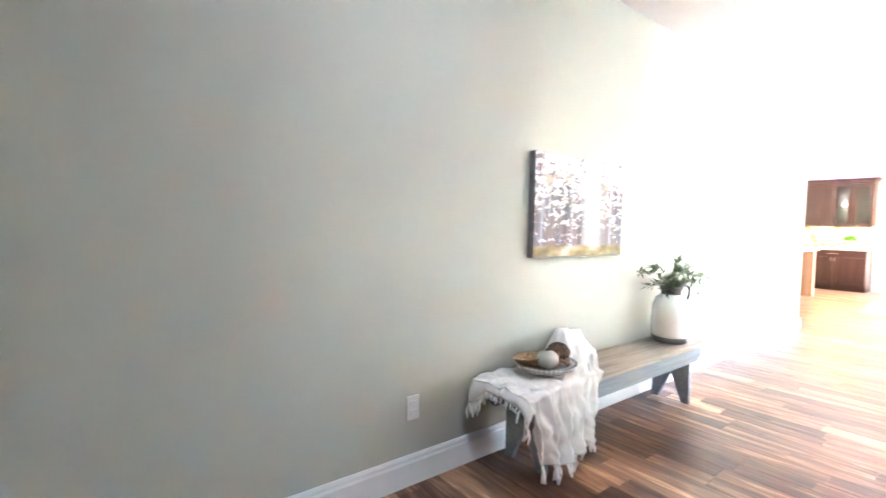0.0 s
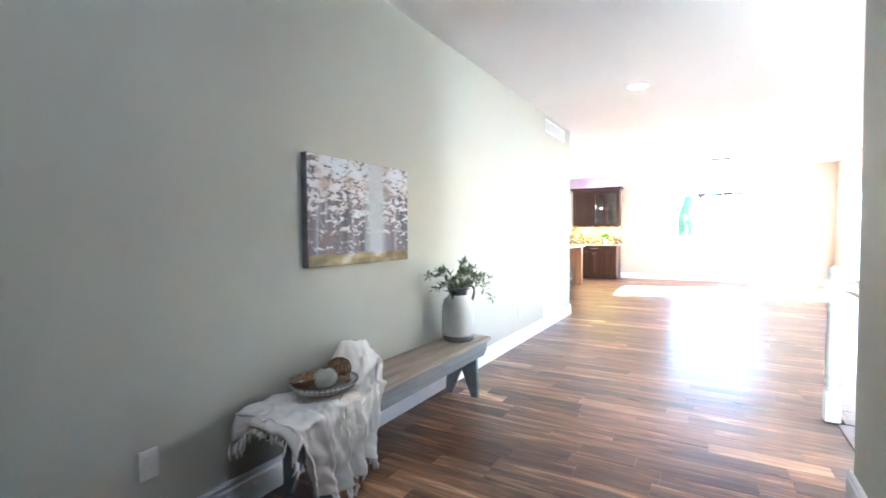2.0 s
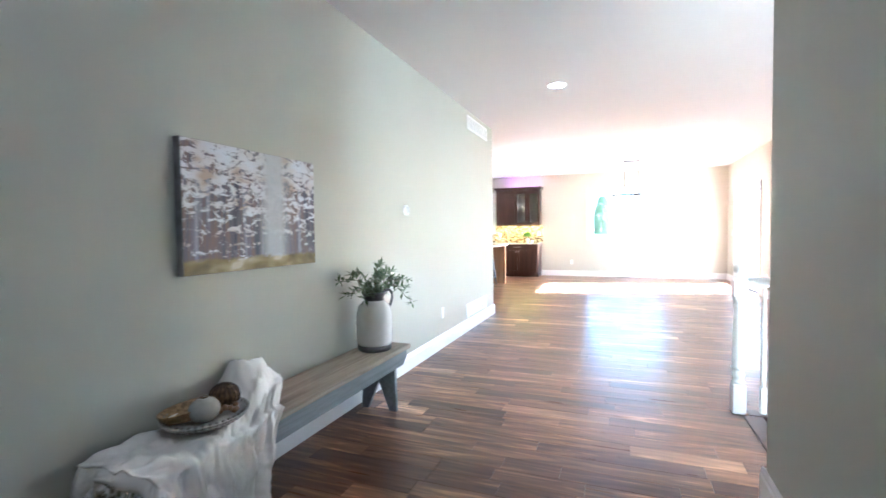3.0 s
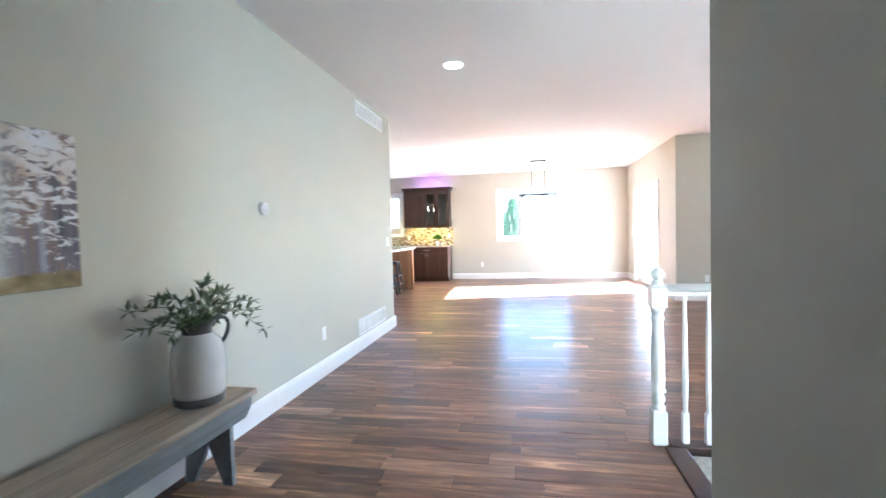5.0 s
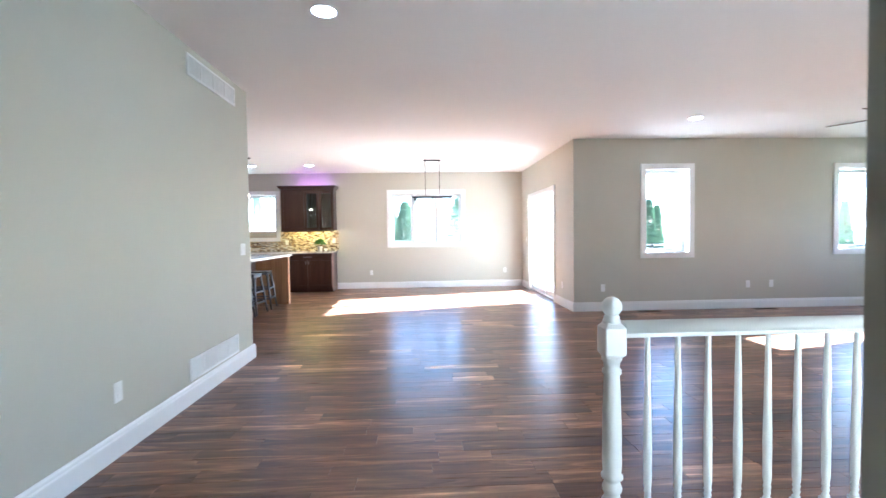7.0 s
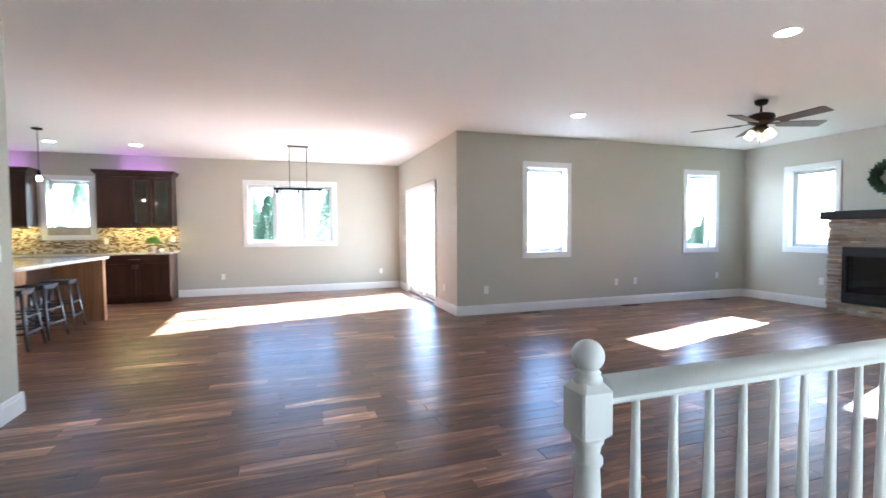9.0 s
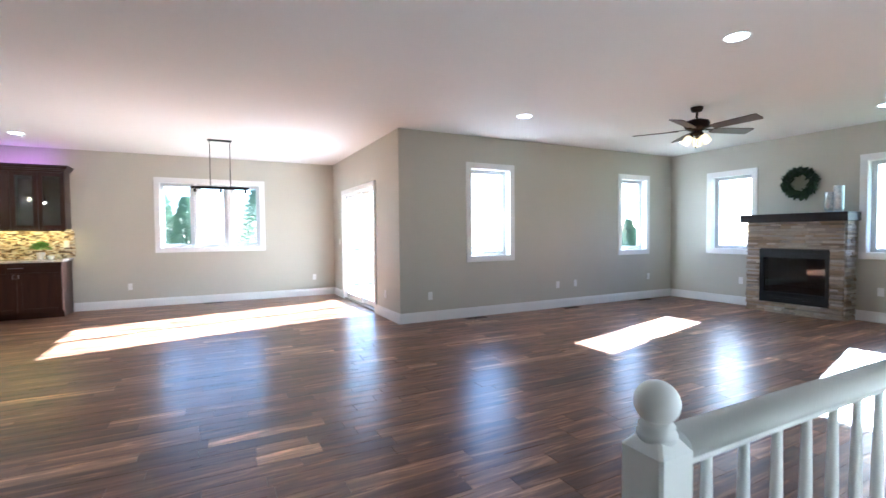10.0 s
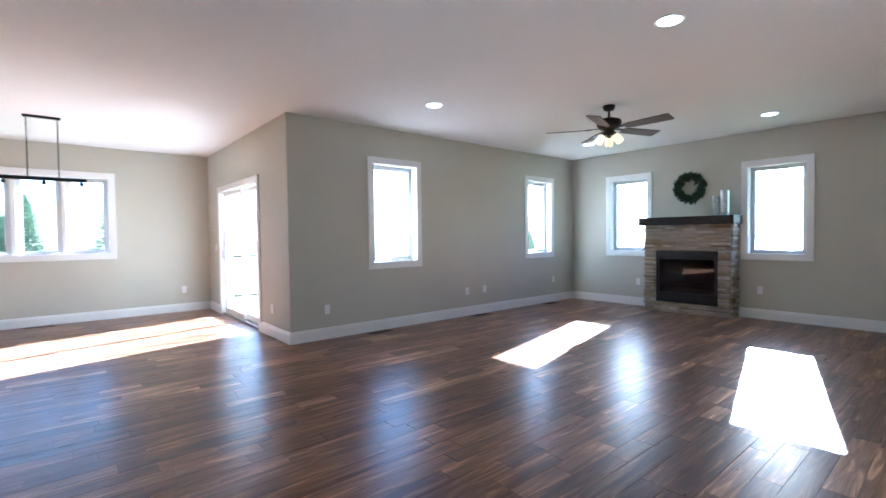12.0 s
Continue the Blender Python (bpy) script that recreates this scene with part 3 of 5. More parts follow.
g = 0.018
baseboard("baseboard", F_BACK, [(-0.255, DINE_E)])
baseboard("baseboard", F_DINE, [(-BACK + g, DOOR[0]), (DOOR[1], -NORTH + g)])
baseboard("baseboard", F_NORTH, [(DINE_E, EAST)])
baseboard("baseboard", F_EAST, [(-NORTH + g, -7.56), (-6.27, -SOUTH)])
baseboard("baseboard", F_HALL, [(-4.0, HALL_END + g)])
baseboard("baseboard", pose(0, HALL_END, 0, 0, 0, 180), [(0, 6.0)])
baseboard("baseboard", F_RIGHT, [(-SOUTH - g, 4.0)])
baseboard("baseboard", F_SOUTH, [(-EAST, -STAIR_X1 - 0.2), (-HALL_R - T_IN, -HALL_R)])

# floor slab under the planks, open over the stairs
bm = bmesh.new()
for x0, y0, x1, y1 in ((-6.0, HALL_END, DINE_E, BACK), (0, -4.0, HALL_R, SOUTH), (0, SOUTH, STAIR_X0, RAIL_Y - 0.05), (STAIR_X1, SOUTH, EAST, RAIL_Y - 0.05), (0, RAIL_Y - 0.05, EAST, HALL_END), (DINE_E, HALL_END, EAST, NORTH)):
    box(bm, (x0, y0, -0.22), (x1, y1, -0.014))
floor_ob = solid("floor", bm, SUBFLOOR, "dark brown hand-scraped hardwood plank floor", "floor", kind="structure")

# outside: lawn to the horizon
bm = bmesh.new()
R0 = 1500
n = 28
xs = [R0 * ((k / n) * 2 - 1) * abs((k / n) * 2 - 1) ** 1.5 for k in range(n + 1)]
grid = [[bm.verts.new((x, y, -2.75 + (0.25 * noise.noise((x * 0.05, y * 0.05, 0)) if abs(x) + abs(y) > 40 else 0))) for x in xs] for y in xs]
for i in range(n):
    for j in range(n):
        bm.faces.new((grid[i][j], grid[i][j + 1], grid[i + 1][j + 1], grid[i + 1][j]))
solid("ground", bm, GRASS, "sunlit pale green lawn reaching to the horizon", "ground", kind="structure")
# ---- end of structure ----

# ---- hall: bench and what stands on it ----
BX0, BX1, BY0, BY1, BZ = 0.045, 0.36, 1.27, 3.21, 0.43
bench = thing("bench", pose(0.2, (BY0 + BY1) / 2, 0), "long weathered grey wooden bench against the hall wall", "bench")
L2 = (BY1 - BY0) / 2
W2 = (BX1 - BX0) / 2
part("seat", bm_box((-W2, -L2, BZ - 0.03), (W2, L2, BZ), 0.005), GREYWOOD, bench, "weathered plank seat with worn edges")
for sx in (-1, 1):
    bm = bmesh.new()
    x0 = sx * (W2 - 0.035)
    prof = [(-L2 + 0.02, BZ - 0.03), (L2 - 0.02, BZ - 0.03), (L2 - 0.02, BZ - 0.085), (L2 - 0.075, BZ - 0.135), (-L2 + 0.075, BZ - 0.135), (-L2 + 0.02, BZ - 0.085)]
    prism(bm, prof, -0.011, 0.011, pose(x0, 0, 0, 0, 0, 90))
    part("apron", bm, GREYPAINT, bench, "grey painted apron with clipped corners")
for sy in (-1, 1):
    bm = bmesh.new()
    prof = [(-0.118, BZ - 0.03), (0.118, BZ - 0.03), (0.136, 0.0), (0.085, 0.0), (0.0, 0.20), (-0.085, 0.0), (-0.136, 0.0)]
    prism(bm, prof, -0.014, 0.014, pose(0, sy * (L2 - 0.19), 0, -2.0 * sy, 0, 0))
    part("leg", bm, GREYPAINT, bench, "grey leg board cut with a V notch")

jug = thing("jug_vase", pose(0.19, 2.985, BZ) @ Matrix.Diagonal((1.06, 1.06, 1.11, 1)), "white glazed stoneware jug with grey rim and base", "vase")
part("body", bm_lathe([(0.085, 0.03), (0.107, 0.035), (0.116, 0.06), (0.118, 0.16), (0.115, 0.23), (0.10, 0.275), (0.075, 0.30), (0.066, 0.31)], 40), CERAMIC, jug)
part("base_band", bm_lathe([(0.098, 0.0), (0.108, 0.006), (0.112, 0.036), (0.104, 0.042)], 40), DARKGLAZE, jug, "unglazed grey base band")
part("rim", bm_lathe([(0.064, 0.305), (0.064, 0.33), (0.078, 0.352), (0.080, 0.36), (0.072, 0.36), (0.058, 0.33)], 36), DARKGLAZE, jug, "dark grey flared rim")
part("handle", bm_tube([(0.03, 0.065, 0.330), (0.035, 0.085, 0.352), (0.04, 0.11, 0.362), (0.045, 0.135, 0.358), (0.05, 0.15, 0.34), (0.052, 0.155, 0.315), (0.051, 0.148, 0.29), (0.048, 0.132, 0.265), (0.042, 0.108, 0.245)], 0.0095), DARKGLAZE, jug, "dark grey curved handle")

branches = thing("olive_branches", pose(0.19, 2.985, BZ + 0.365), "leafy green olive branches standing in the jug", "plant")
rng = random.Random(5)
ends = [(0.02, -0.33, 0.06), (0.10, -0.27, 0.10), (-0.06, -0.28, 0.13), (0.12, -0.16, 0.15), (0.02, 0.05, 0.21), (0.06, 0.12, 0.16), (-0.04, 0.20, 0.14), (0.05, 0.43, -0.10), (0.04, 0.36, 0.02), (0.12, 0.22, 0.10), (-0.08, -0.12, 0.16), (0.18, -0.05, 0.12), (0.07, -0.22, 0.02)]
for ex, ey, ez in ends:
    tip = Vector((ex * 1.12, ey * 1.12, ez * 1.05))
    pts = [Vector((0, 0, -0.12)), Vector((tip.x * 0.12, tip.y * 0.12, 0.02)), Vector((tip.x * 0.5, tip.y * 0.5, max(0.06, tip.z * 0.75 + 0.03))), tip]
    path = []
    for k in range(13):
        s = k / 12 * 3
        i = min(2, int(s))
        path.append(pts[i].lerp(pts[i + 1], s - i))
    stem = part("stem", bm_tube(path, [0.0035 - 0.0002 * k for k in range(13)], 5), TWIG, branches)
    bm = bmesh.new()
    for k in range(4, 13):
        d = (path[k] - path[k - 1]).normalized()
        for s in range(5):
            out = Vector((rng.uniform(-1, 1), rng.uniform(-1, 1), rng.uniform(-0.5, 1))).normalized()
            leaf(bm, path[k] + d * rng.uniform(-0.012, 0.012), d * 0.8 + out, (0, 0, 1), rng.uniform(0.04, 0.07), rng.uniform(0.014, 0.021))
    part("leaves", bm, OLIVE, branches)


# throw: a cloth laid over the seat that hangs down in front and over the near end
def throw_point(u, v):
    """u along the bench from the near end, v from the wall over the front edge and down."""
    top_w = BX1 - 0.035 + 0.012
    r_ = math.hypot((u - 0.80) / 0.17, (v - 0.08) / 0.20)
    bunch = math.exp(-0.6 * r_ * r_) * (1.0 + 0.13 * (1 - 2 * abs(math.sin(13 * u + 9 * v))) + 0.08 * math.sin(34 * v - 12 * u))
    ridge = math.exp(-((u - 0.74 - 0.3 * v) / 0.07) ** 2) * (1 - v)
    lift = 0.016 + 0.010 * math.sin(11 * u + 7 * v) + 0.006 * math.sin(31 * u - 9 * v) + 0.165 * bunch + 0.03 * ridge
    lift += 0.022 * math.exp(-((u - 0.97) / 0.05) ** 2 - ((v - 0.33) / 0.14) ** 2)
    lift += 0.018 * math.exp(-((v - 0.36 - 0.1 * u) / 0.035) ** 2) * (1 - u)
    if v < 0.5:
        s = v / 0.5
        x = 0.03 + s * top_w + 0.012 * math.sin(9 * u + 2) * (1 - s)
        z = BZ + lift
        y0, y1 = 1.215 + 0.02 * s, 2.14 - 0.30 * s ** 1.7
        y = y0 + u * (y1 - y0) + 0.012 * math.sin(7 * s + 5 * u)
    else:
        s = (v - 0.5) / 0.5
        k = min(1, s * 2.5)
        fold = (0.032 * (1 - 2 * abs(math.sin(u * 13 + 0.9 * s + 1.2 * u * u))) + 0.013 * math.sin(u * 53 + 2 - 2 * s + 3 * u * u)) * k
        x = 0.03 + top_w + 0.016 + 0.026 * k + fold + 0.035 * s * u
        drop = 0.29 + 0.05 * math.sin(math.pi * (u * 1.6 + 0.1)) + 0.02 * math.sin(23 * u + 1)
        z = BZ + lift * max(0, 1 - 4 * s) - s * drop
        y0, y1 = 1.235 + 0.115 * s ** 0.8, 1.84 - 0.14 * s ** 0.6
        y = y0 + u * (y1 - y0) + 0.010 * math.sin(u * 27 + 2.8) * k
    w = noise.noise((u * 9, v * 11, 2.0)) * 0.012 + (0.5 - abs(noise.noise((u * 17, v * 12, 7.0)))) * 0.014
    if v < 0.5:
        z = max(BZ + 0.012, z + w * (1 + 1.5 * bunch))
    else:
        x += w * 1.3
    return Vector((x, y, z))


throw = thing("throw_blanket", pose(0, 0, 0), "cream cotton throw with fringe draped over the bench", "blanket")
bm = bmesh.new()
NU, NV = 110, 72
rows = []
for i in range(NU + 1):
    rows.append([bm.verts.new(throw_point(i / NU, j / NV)) for j in range(NV + 1)])
for i in range(NU):
    for j in range(NV):
        f = bm.faces.new((rows[i][j], rows[i + 1][j], rows[i + 1][j + 1], rows[i][j + 1]))
        f.smooth = True
cloth = part("cloth", bm, LINEN, throw)
sol = cloth.modifiers.new("thickness", "SOLIDIFY")
sol.thickness, sol.offset = 0.006, 0.0
# near end flap over the seat end, long at the wall and drawn up in the middle


def flap_hang(i):
    return 0.035 + 0.085 * max(0, 1 - i / 0.3) + 0.05 * max(0, i - 0.75) / 0.25 + 0.008 * math.sin(12 * i)


bm = bmesh.new()
rows = []
for i in range(25):
    a = throw_point(0.0, i / 24 * 0.56)
    rows.append([])
    for j in range(9):
        s = j / 8
        hang = flap_hang(i / 24)
        p = a + Vector((0.006 * math.sin(i * 1.1 + 2 * s), 0.010 * (1 - s) ** 3 - 0.022 * math.sin(s * 2.2) - 0.008 * math.sin(i * 0.9) * s, -s * hang))
        rows[-1].append(bm.verts.new(p))
for i in range(24):
    for j in range(8):
        bm.faces.new((rows[i][j], rows[i + 1][j], rows[i + 1][j + 1], rows[i][j + 1])).smooth = True
flap = part("end_flap", bm, LINEN, throw)
sol = flap.modifiers.new("thickness", "SOLIDIFY")
sol.thickness, sol.offset = 0.006, 0.0
for k in range(26):
    u = min(1, max(0, k / 25 + 0.02 * math.sin(k * 2.4)))
    a = throw_point(u, 1.0)
    ln = rng.uniform(0.045, 0.085)
    zend = max(0.008, a.z - ln)
    dx = rng.uniform(0.0, 0.02)
    pts = [a, a + Vector((dx * 0.5, rng.uniform(-0.006, 0.006), (zend - a.z) * 0.25)), a + Vector((dx, rng.uniform(-0.01, 0.01), (zend - a.z) * 0.6)), Vector((a.x + dx, a.y + rng.uniform(-0.014, 0.014), zend))]
    part("tassel", bm_tube(pts, [0.005, 0.0055, 0.010, 0.006], 6), LINEN, throw)
for k in range(26):
    i = k / 25
    a = throw_point(0.0, i * 0.56) + Vector((0, -0.020, -flap_hang(i)))
    ln = rng.uniform(0.05, 0.085) * (1.0 if i < 0.3 or i > 0.85 else 0.5)
    part("tassel", bm_tube([a, a + Vector((rng.uniform(-0.01, 0.01), rng.uniform(-0.01, 0.0), -ln * 0.6)), a + Vector((rng.uniform(-0.012, 0.012), rng.uniform(-0.015, 0.0), -ln))], [0.004, 0.006, 0.003], 5), LINEN, throw)

for k, (r, z) in enumerate(((0.15, 0.0), (0.165, 0.016))):
    p = thing("plate", pose(0.20, 1.60, BZ + 0.045 + z, 2, -1, 0), "cream stoneware plate with ribbed rim on the throw", "plate", "stacked plates")
    part("dish", bm_lathe([(r * 0.5, 0.0), (r * 0.55, 0.003), (r * 0.9, 0.012), (r, 0.022), (r * 0.99, 0.026), (r * 0.88, 0.018), (r * 0.5, 0.008), (0.0, 0.007)], 48, cap=False), PLATE, p)
    bm = bmesh.new()
    for i in range(40):
        a = 2 * math.pi * i / 40
        box(bm, (r * 0.90, -0.005, 0.017), (r * 0.985, 0.005, 0.0285), m=pose(0, 0, 0, 0, 0, math.degrees(a)))
    part("rim_pattern", bm, RIBGREY, p, "grey ribs round the rim")


def ball_thing(name, m, r, mat_, label, dent=0.0, ring=False):
    t = thing(name, m, label, "ornament", "ornaments on the plates")
    bm = bmesh.new()
    bmesh.ops.create_uvsphere(bm, u_segments=28, v_segments=18, radius=r)
    for v in bm.verts:
        n_ = noise.noise(v.co * (30 if dent > 0.005 else 9))
        v.co *= 1 + dent * 8 * n_
        v.co.z *= 0.86
    for f in bm.faces:
        f.smooth = True
    part("ball", bm, mat_, t)
    if ring:
        bm = bmesh.new()
        for k in range(9):
            a = k * 20
            bmesh_pts = [(r * 1.01 * math.cos(s) * math.cos(radians(a)), r * 1.01 * math.cos(s) * math.sin(radians(a)), r * 0.88 * math.sin(s)) for s in [2 * math.pi * q / 24 for q in range(25)]]
            tube(bm, bmesh_pts, 0.0028, 5)
        part("weave", bm, TWIG, t, "woven cane strands")
    else:
        part("collar", bm_lathe([(0.012, r * 0.80), (0.016, r * 0.90), (0.013, r * 0.93), (0.009, r * 0.86)], 16, cap=False), TWIG, t, "small dark opening")
    return t


ball_thing("ceramic_ball", pose(0.245, 1.555, BZ + 0.118), 0.058, PEARL, "pale grey-green glazed ceramic ball on the plates")
ball_thing("wicker_ball", pose(0.215, 1.68, BZ + 0.128), 0.060, WICKER, "dark brown woven cane ball on the plates", 0.006, True)
basket = thing("wicker_tray", pose(0.155, 1.56, BZ + 0.068, 4, -10, 0), "shallow tan woven cane tray on the plates", "tray")
part("bowl", bm_lathe([(0.045, 0.0), (0.085, 0.012), (0.105, 0.045), (0.108, 0.05), (0.100, 0.046), (0.08, 0.018), (0.0, 0.008)], 40, cap=False), TANCANE, basket)
bm = bmesh.new()
for k in range(4):
    q = 0.088 + 0.006 * k
    tube(bm, [(q * math.cos(a), q * math.sin(a), 0.014 + 0.011 * k) for a in [2 * math.pi * n_ / 36 for n_ in range(37)]], 0.003, 5)
part("woven_rim", bm, TANCANE, basket)
beads = thing("bead_strand", pose(0.255, 1.645, BZ + 0.085), "strand of small pale wooden beads on the plates", "beads")
for k in range(9):
    a = radians(-70 + 26 * k)
    bm = bmesh.new()
    bmesh.ops.create_uvsphere(bm, u_segments=10, v_segments=7, radius=0.0125, matrix=pose(0.045 * math.cos(a), 0.04 * math.sin(a), 0.012 + 0.012 * math.sin(k * 1.3)))
    for f in bm.faces:
        f.smooth = True
    part("bead", bm, OAK, beads)

pic = thing("canvas_painting", pose(0, 2.097, 1.062, 0, 0, 90), "unframed canvas painting of a pale forest path", "painting")
part("canvas", bm_box((-0.447, -0.042, 0), (0.447, -0.004, 0.598), 0.003), PAINTING, pic)
part("stretcher", bm_box((-0.449, -0.038, -0.002), (0.449, -0.001, 0.600), 0.002), CANVAS_EDGE, pic, "dark wrapped canvas edge")

th = thing("thermostat", pose(0, 3.88, 1.435, 0, 0, 90), "round white wall thermostat", "thermostat")
part("body", bm_lathe([(0.046, 0.0), (0.046, 0.016), (0.042, 0.022), (0.0, 0.023)], 36, pose(0, 0, 0, 90, 0, 0), cap=False), PLASTIC, th)
part("dial_face", bm_lathe([(0.033, 0.0235), (0.031, 0.026), (0.0, 0.0262)], 32, pose(0, 0, 0, 90, 0, 0), cap=False), plain("dial_grey", (0.55, 0.56, 0.57), 0.25), th, "pale grey dial face")


def outlet(m, label="white duplex wall outlet"):
    t = thing("wall_outlet", m, label, "outlet", "wall outlets")
    part("cover_plate", bm_box((-0.035, -0.007, -0.058), (0.035, 0, 0.058), 0.003), PLASTIC, t)
    for z in (-0.021, 0.021):
        part("socket", bm_box((-0.017, -0.009, z - 0.014), (0.017, -0.0065, z + 0.014), 0.002), PLASTIC, t)
    return t


out0 = outlet(F_HALL @ pose(0.876, 0, 0.37))
for m in (F_HALL @ pose(4.745, 0, 0.371), F_BACK @ pose(0.546, 0, 0.375), F_BACK @ pose(3.755, 0, 0.385), F_NORTH @ pose(4.65, 0, 0.369), F_NORTH @ pose(7.04, 0, 0.39), F_NORTH @ pose(7.43, 0, 0.395), F_NORTH @ pose(9.28, 0, 0.42), F_EAST @ pose(-7.82, 0, 0.42), F_EAST @ pose(-5.99, 0, 0.42), F_DINE @ pose(-9.75, 0, 0.361), F_BACK @ pose(-0.32, -0.012, 1.15), F_BACK @ pose(-1.42, -0.012, 1.12)):
    copy_thing(out0, m)


def switch_plate(m, gangs):
    t = thing("light_switch", m, "white rocker light switch plate on the wall", "light switch", "light switches")
    w = 0.035 + 0.023 * (gangs - 1)
    part("cover_plate", bm_box((-w, -0.007, -0.058), (w, 0, 0.058), 0.003), PLASTIC, t)
    for k in range(gangs):
        x = (k - (gangs - 1) / 2) * 0.046
        part("rocker", bm_box((x - 0.016, -0.011, -0.033), (x + 0.016, -0.006, 0.033), 0.002), PLASTIC, t)


switch_plate(F_HALL @ pose(6.63, 0, 1.14), 2)
switch_plate(F_DINE @ pose(-12.42, 0, 1.12), 1)


def grille(m, w, h, bays, label):
    t = thing("air_return_grille", m, label, "vent", "air grilles")
    bm = bmesh.new()
    f = 0.02
    box(bm, (-w / 2, -0.012, -h / 2), (w / 2, 0, -h / 2 + f), 0.002)
    box(bm, (-w / 2, -0.012, h / 2 - f), (w / 2, 0, h / 2), 0.002)
    box(bm, (-w / 2, -0.012, -h / 2 + f), (-w / 2 + f, 0, h / 2 - f), 0.002)
    box(bm, (w / 2 - f, -0.012, -h / 2 + f), (w / 2, 0, h / 2 - f), 0.002)
    for k in range(1, bays):
        x = -w / 2 + w * k / bays
        box(bm, (x - 0.006, -0.011, -h / 2 + f), (x + 0.006, 0, h / 2 - f))
    part("frame", bm, TRIM, t)
    part("backing", bm_box((-w / 2 + f, -0.003, -h / 2 + f), (w / 2 - f, -0.001, h / 2 - f)), plain("duct_grey", (0.66, 0.66, 0.65), 0.8), t)
    n_ = int((h - 2 * f) / 0.013)
    sl = bm_box((-w / 2 + f, -0.006, -0.0012), (w / 2 - f, 0.006, 0.0012))
    me = mesh_of("slat", sl, TRIM)
    for k in range(n_):
        s = new("slat", me)
        s.parent = t
        s.matrix_local = pose(0, -0.0065, -h / 2 + f + (k + 0.5) * (h - 2 * f) / n_, 35, 0, 0)


grille(F_HALL @ pose(6.08, 0, 2.597), 0.88, 0.17, 4, "white slatted air return grille high on the wall")
grille(F_HALL @ pose(6.0, 0, 0.25), 0.90, 0.17, 4, "white slatted air return grille above the baseboard")


def floor_register(m):
    t = thing("floor_register", m, "dark bronze floor heat register set in the planks", "vent", "floor registers")
    bm = bmesh.new()
    box(bm, (-0.17, -0.06, 0.0), (0.17, -0.045, 0.006))
    box(bm, (-0.17, 0.045, 0.0), (0.17, 0.06, 0.006))
    box(bm, (-0.17, -0.045, 0.0), (-0.155, 0.045, 0.006))
    box(bm, (0.155, -0.045, 0.0), (0.17, 0.045, 0.006))
    part("frame", bm, IRON, t)
    for k in range(14):
        x = -0.145 + k * 0.0223
        part("slat", bm_box((x - 0.004, -0.045, 0.001), (x + 0.004, 0.045, 0.005)), IRON, t)
    return t


fr0 = floor_register(pose(5.35, NORTH - 0.11, 0.0))
for m in (pose(7.25, NORTH - 0.11, 0.0), pose(9.05, NORTH - 0.11, 0.0), pose(1.85, BACK - 0.11, 0.0)):
    copy_thing(fr0, m)

# ---- stair, newel and railing ----
newel = thing("newel_post", pose(2.515, RAIL_Y, 0), "white turned newel post with ball top at the stairs", "newel post", "newel posts")


def octa_block(bm, half, z0, z1, ch):
    prof = [(half - ch, z0), (half, z0 + ch * 1.2), (half, z1 - ch * 1.2), (half - ch, z1)]
    rings = []
    for r, z in prof:
        c = half * 0.13
        pts = [(r, -r + c), (r, r - c), (r - c, r), (-r + c, r), (-r, r - c), (-r, -r + c), (-r + c, -r), (r - c, -r)]
        rings.append([bm.verts.new((x, y, z)) for x, y in pts])
    for a, b in zip(rings, rings[1:]):
        for k in range(8):
            bm.faces.new((a[k], a[(k + 1) % 8], b[(k + 1) % 8], b[k]))
    bm.faces.new(rings[0][::-1])
    bm.faces.new(rings[-1])


bm = bmesh.new()
octa_block(bm, 0.040, 0.0, 0.2, 0.007)
part("foot_block", bm, TRIM, newel)
part("turned_shaft", bm_lathe([(0.03, 0.19), (0.036, 0.205), (0.04, 0.212), (0.032, 0.222), (0.028, 0.235), (0.036, 0.25), (0.038, 0.262), (0.03, 0.285), (0.028, 0.292), (0.041, 0.302), (0.041, 0.312), (0.034, 0.32), (0.037, 0.36), (0.036, 0.5), (0.031, 0.66), (0.029, 0.705), (0.036, 0.715), (0.036, 0.727), (0.029, 0.735), (0.031, 0.755), (0.038, 0.768), (0.038, 0.776), (0.028, 0.785)], 28), TRIM, newel)
bm = bmesh.new()
octa_block(bm, 0.0425, 0.772, 0.912, 0.016)
part("head_block", bm, TRIM, newel)
part("ball_finial", bm_lathe([(0.030, 0.905), (0.034, 0.914), (0.034, 0.92), (0.028, 0.927), (0.031, 0.933), (0.024, 0.94), (0.022, 0.945)] + [(0.0385 * math.cos(a), 0.972 + 0.0385 * math.sin(a)) for a in [radians(q) for q in range(-55, 91, 9)]], 32), TRIM, newel)
copy_thing(newel, pose(STAIR_X1 + 0.05, RAIL_Y, 0))

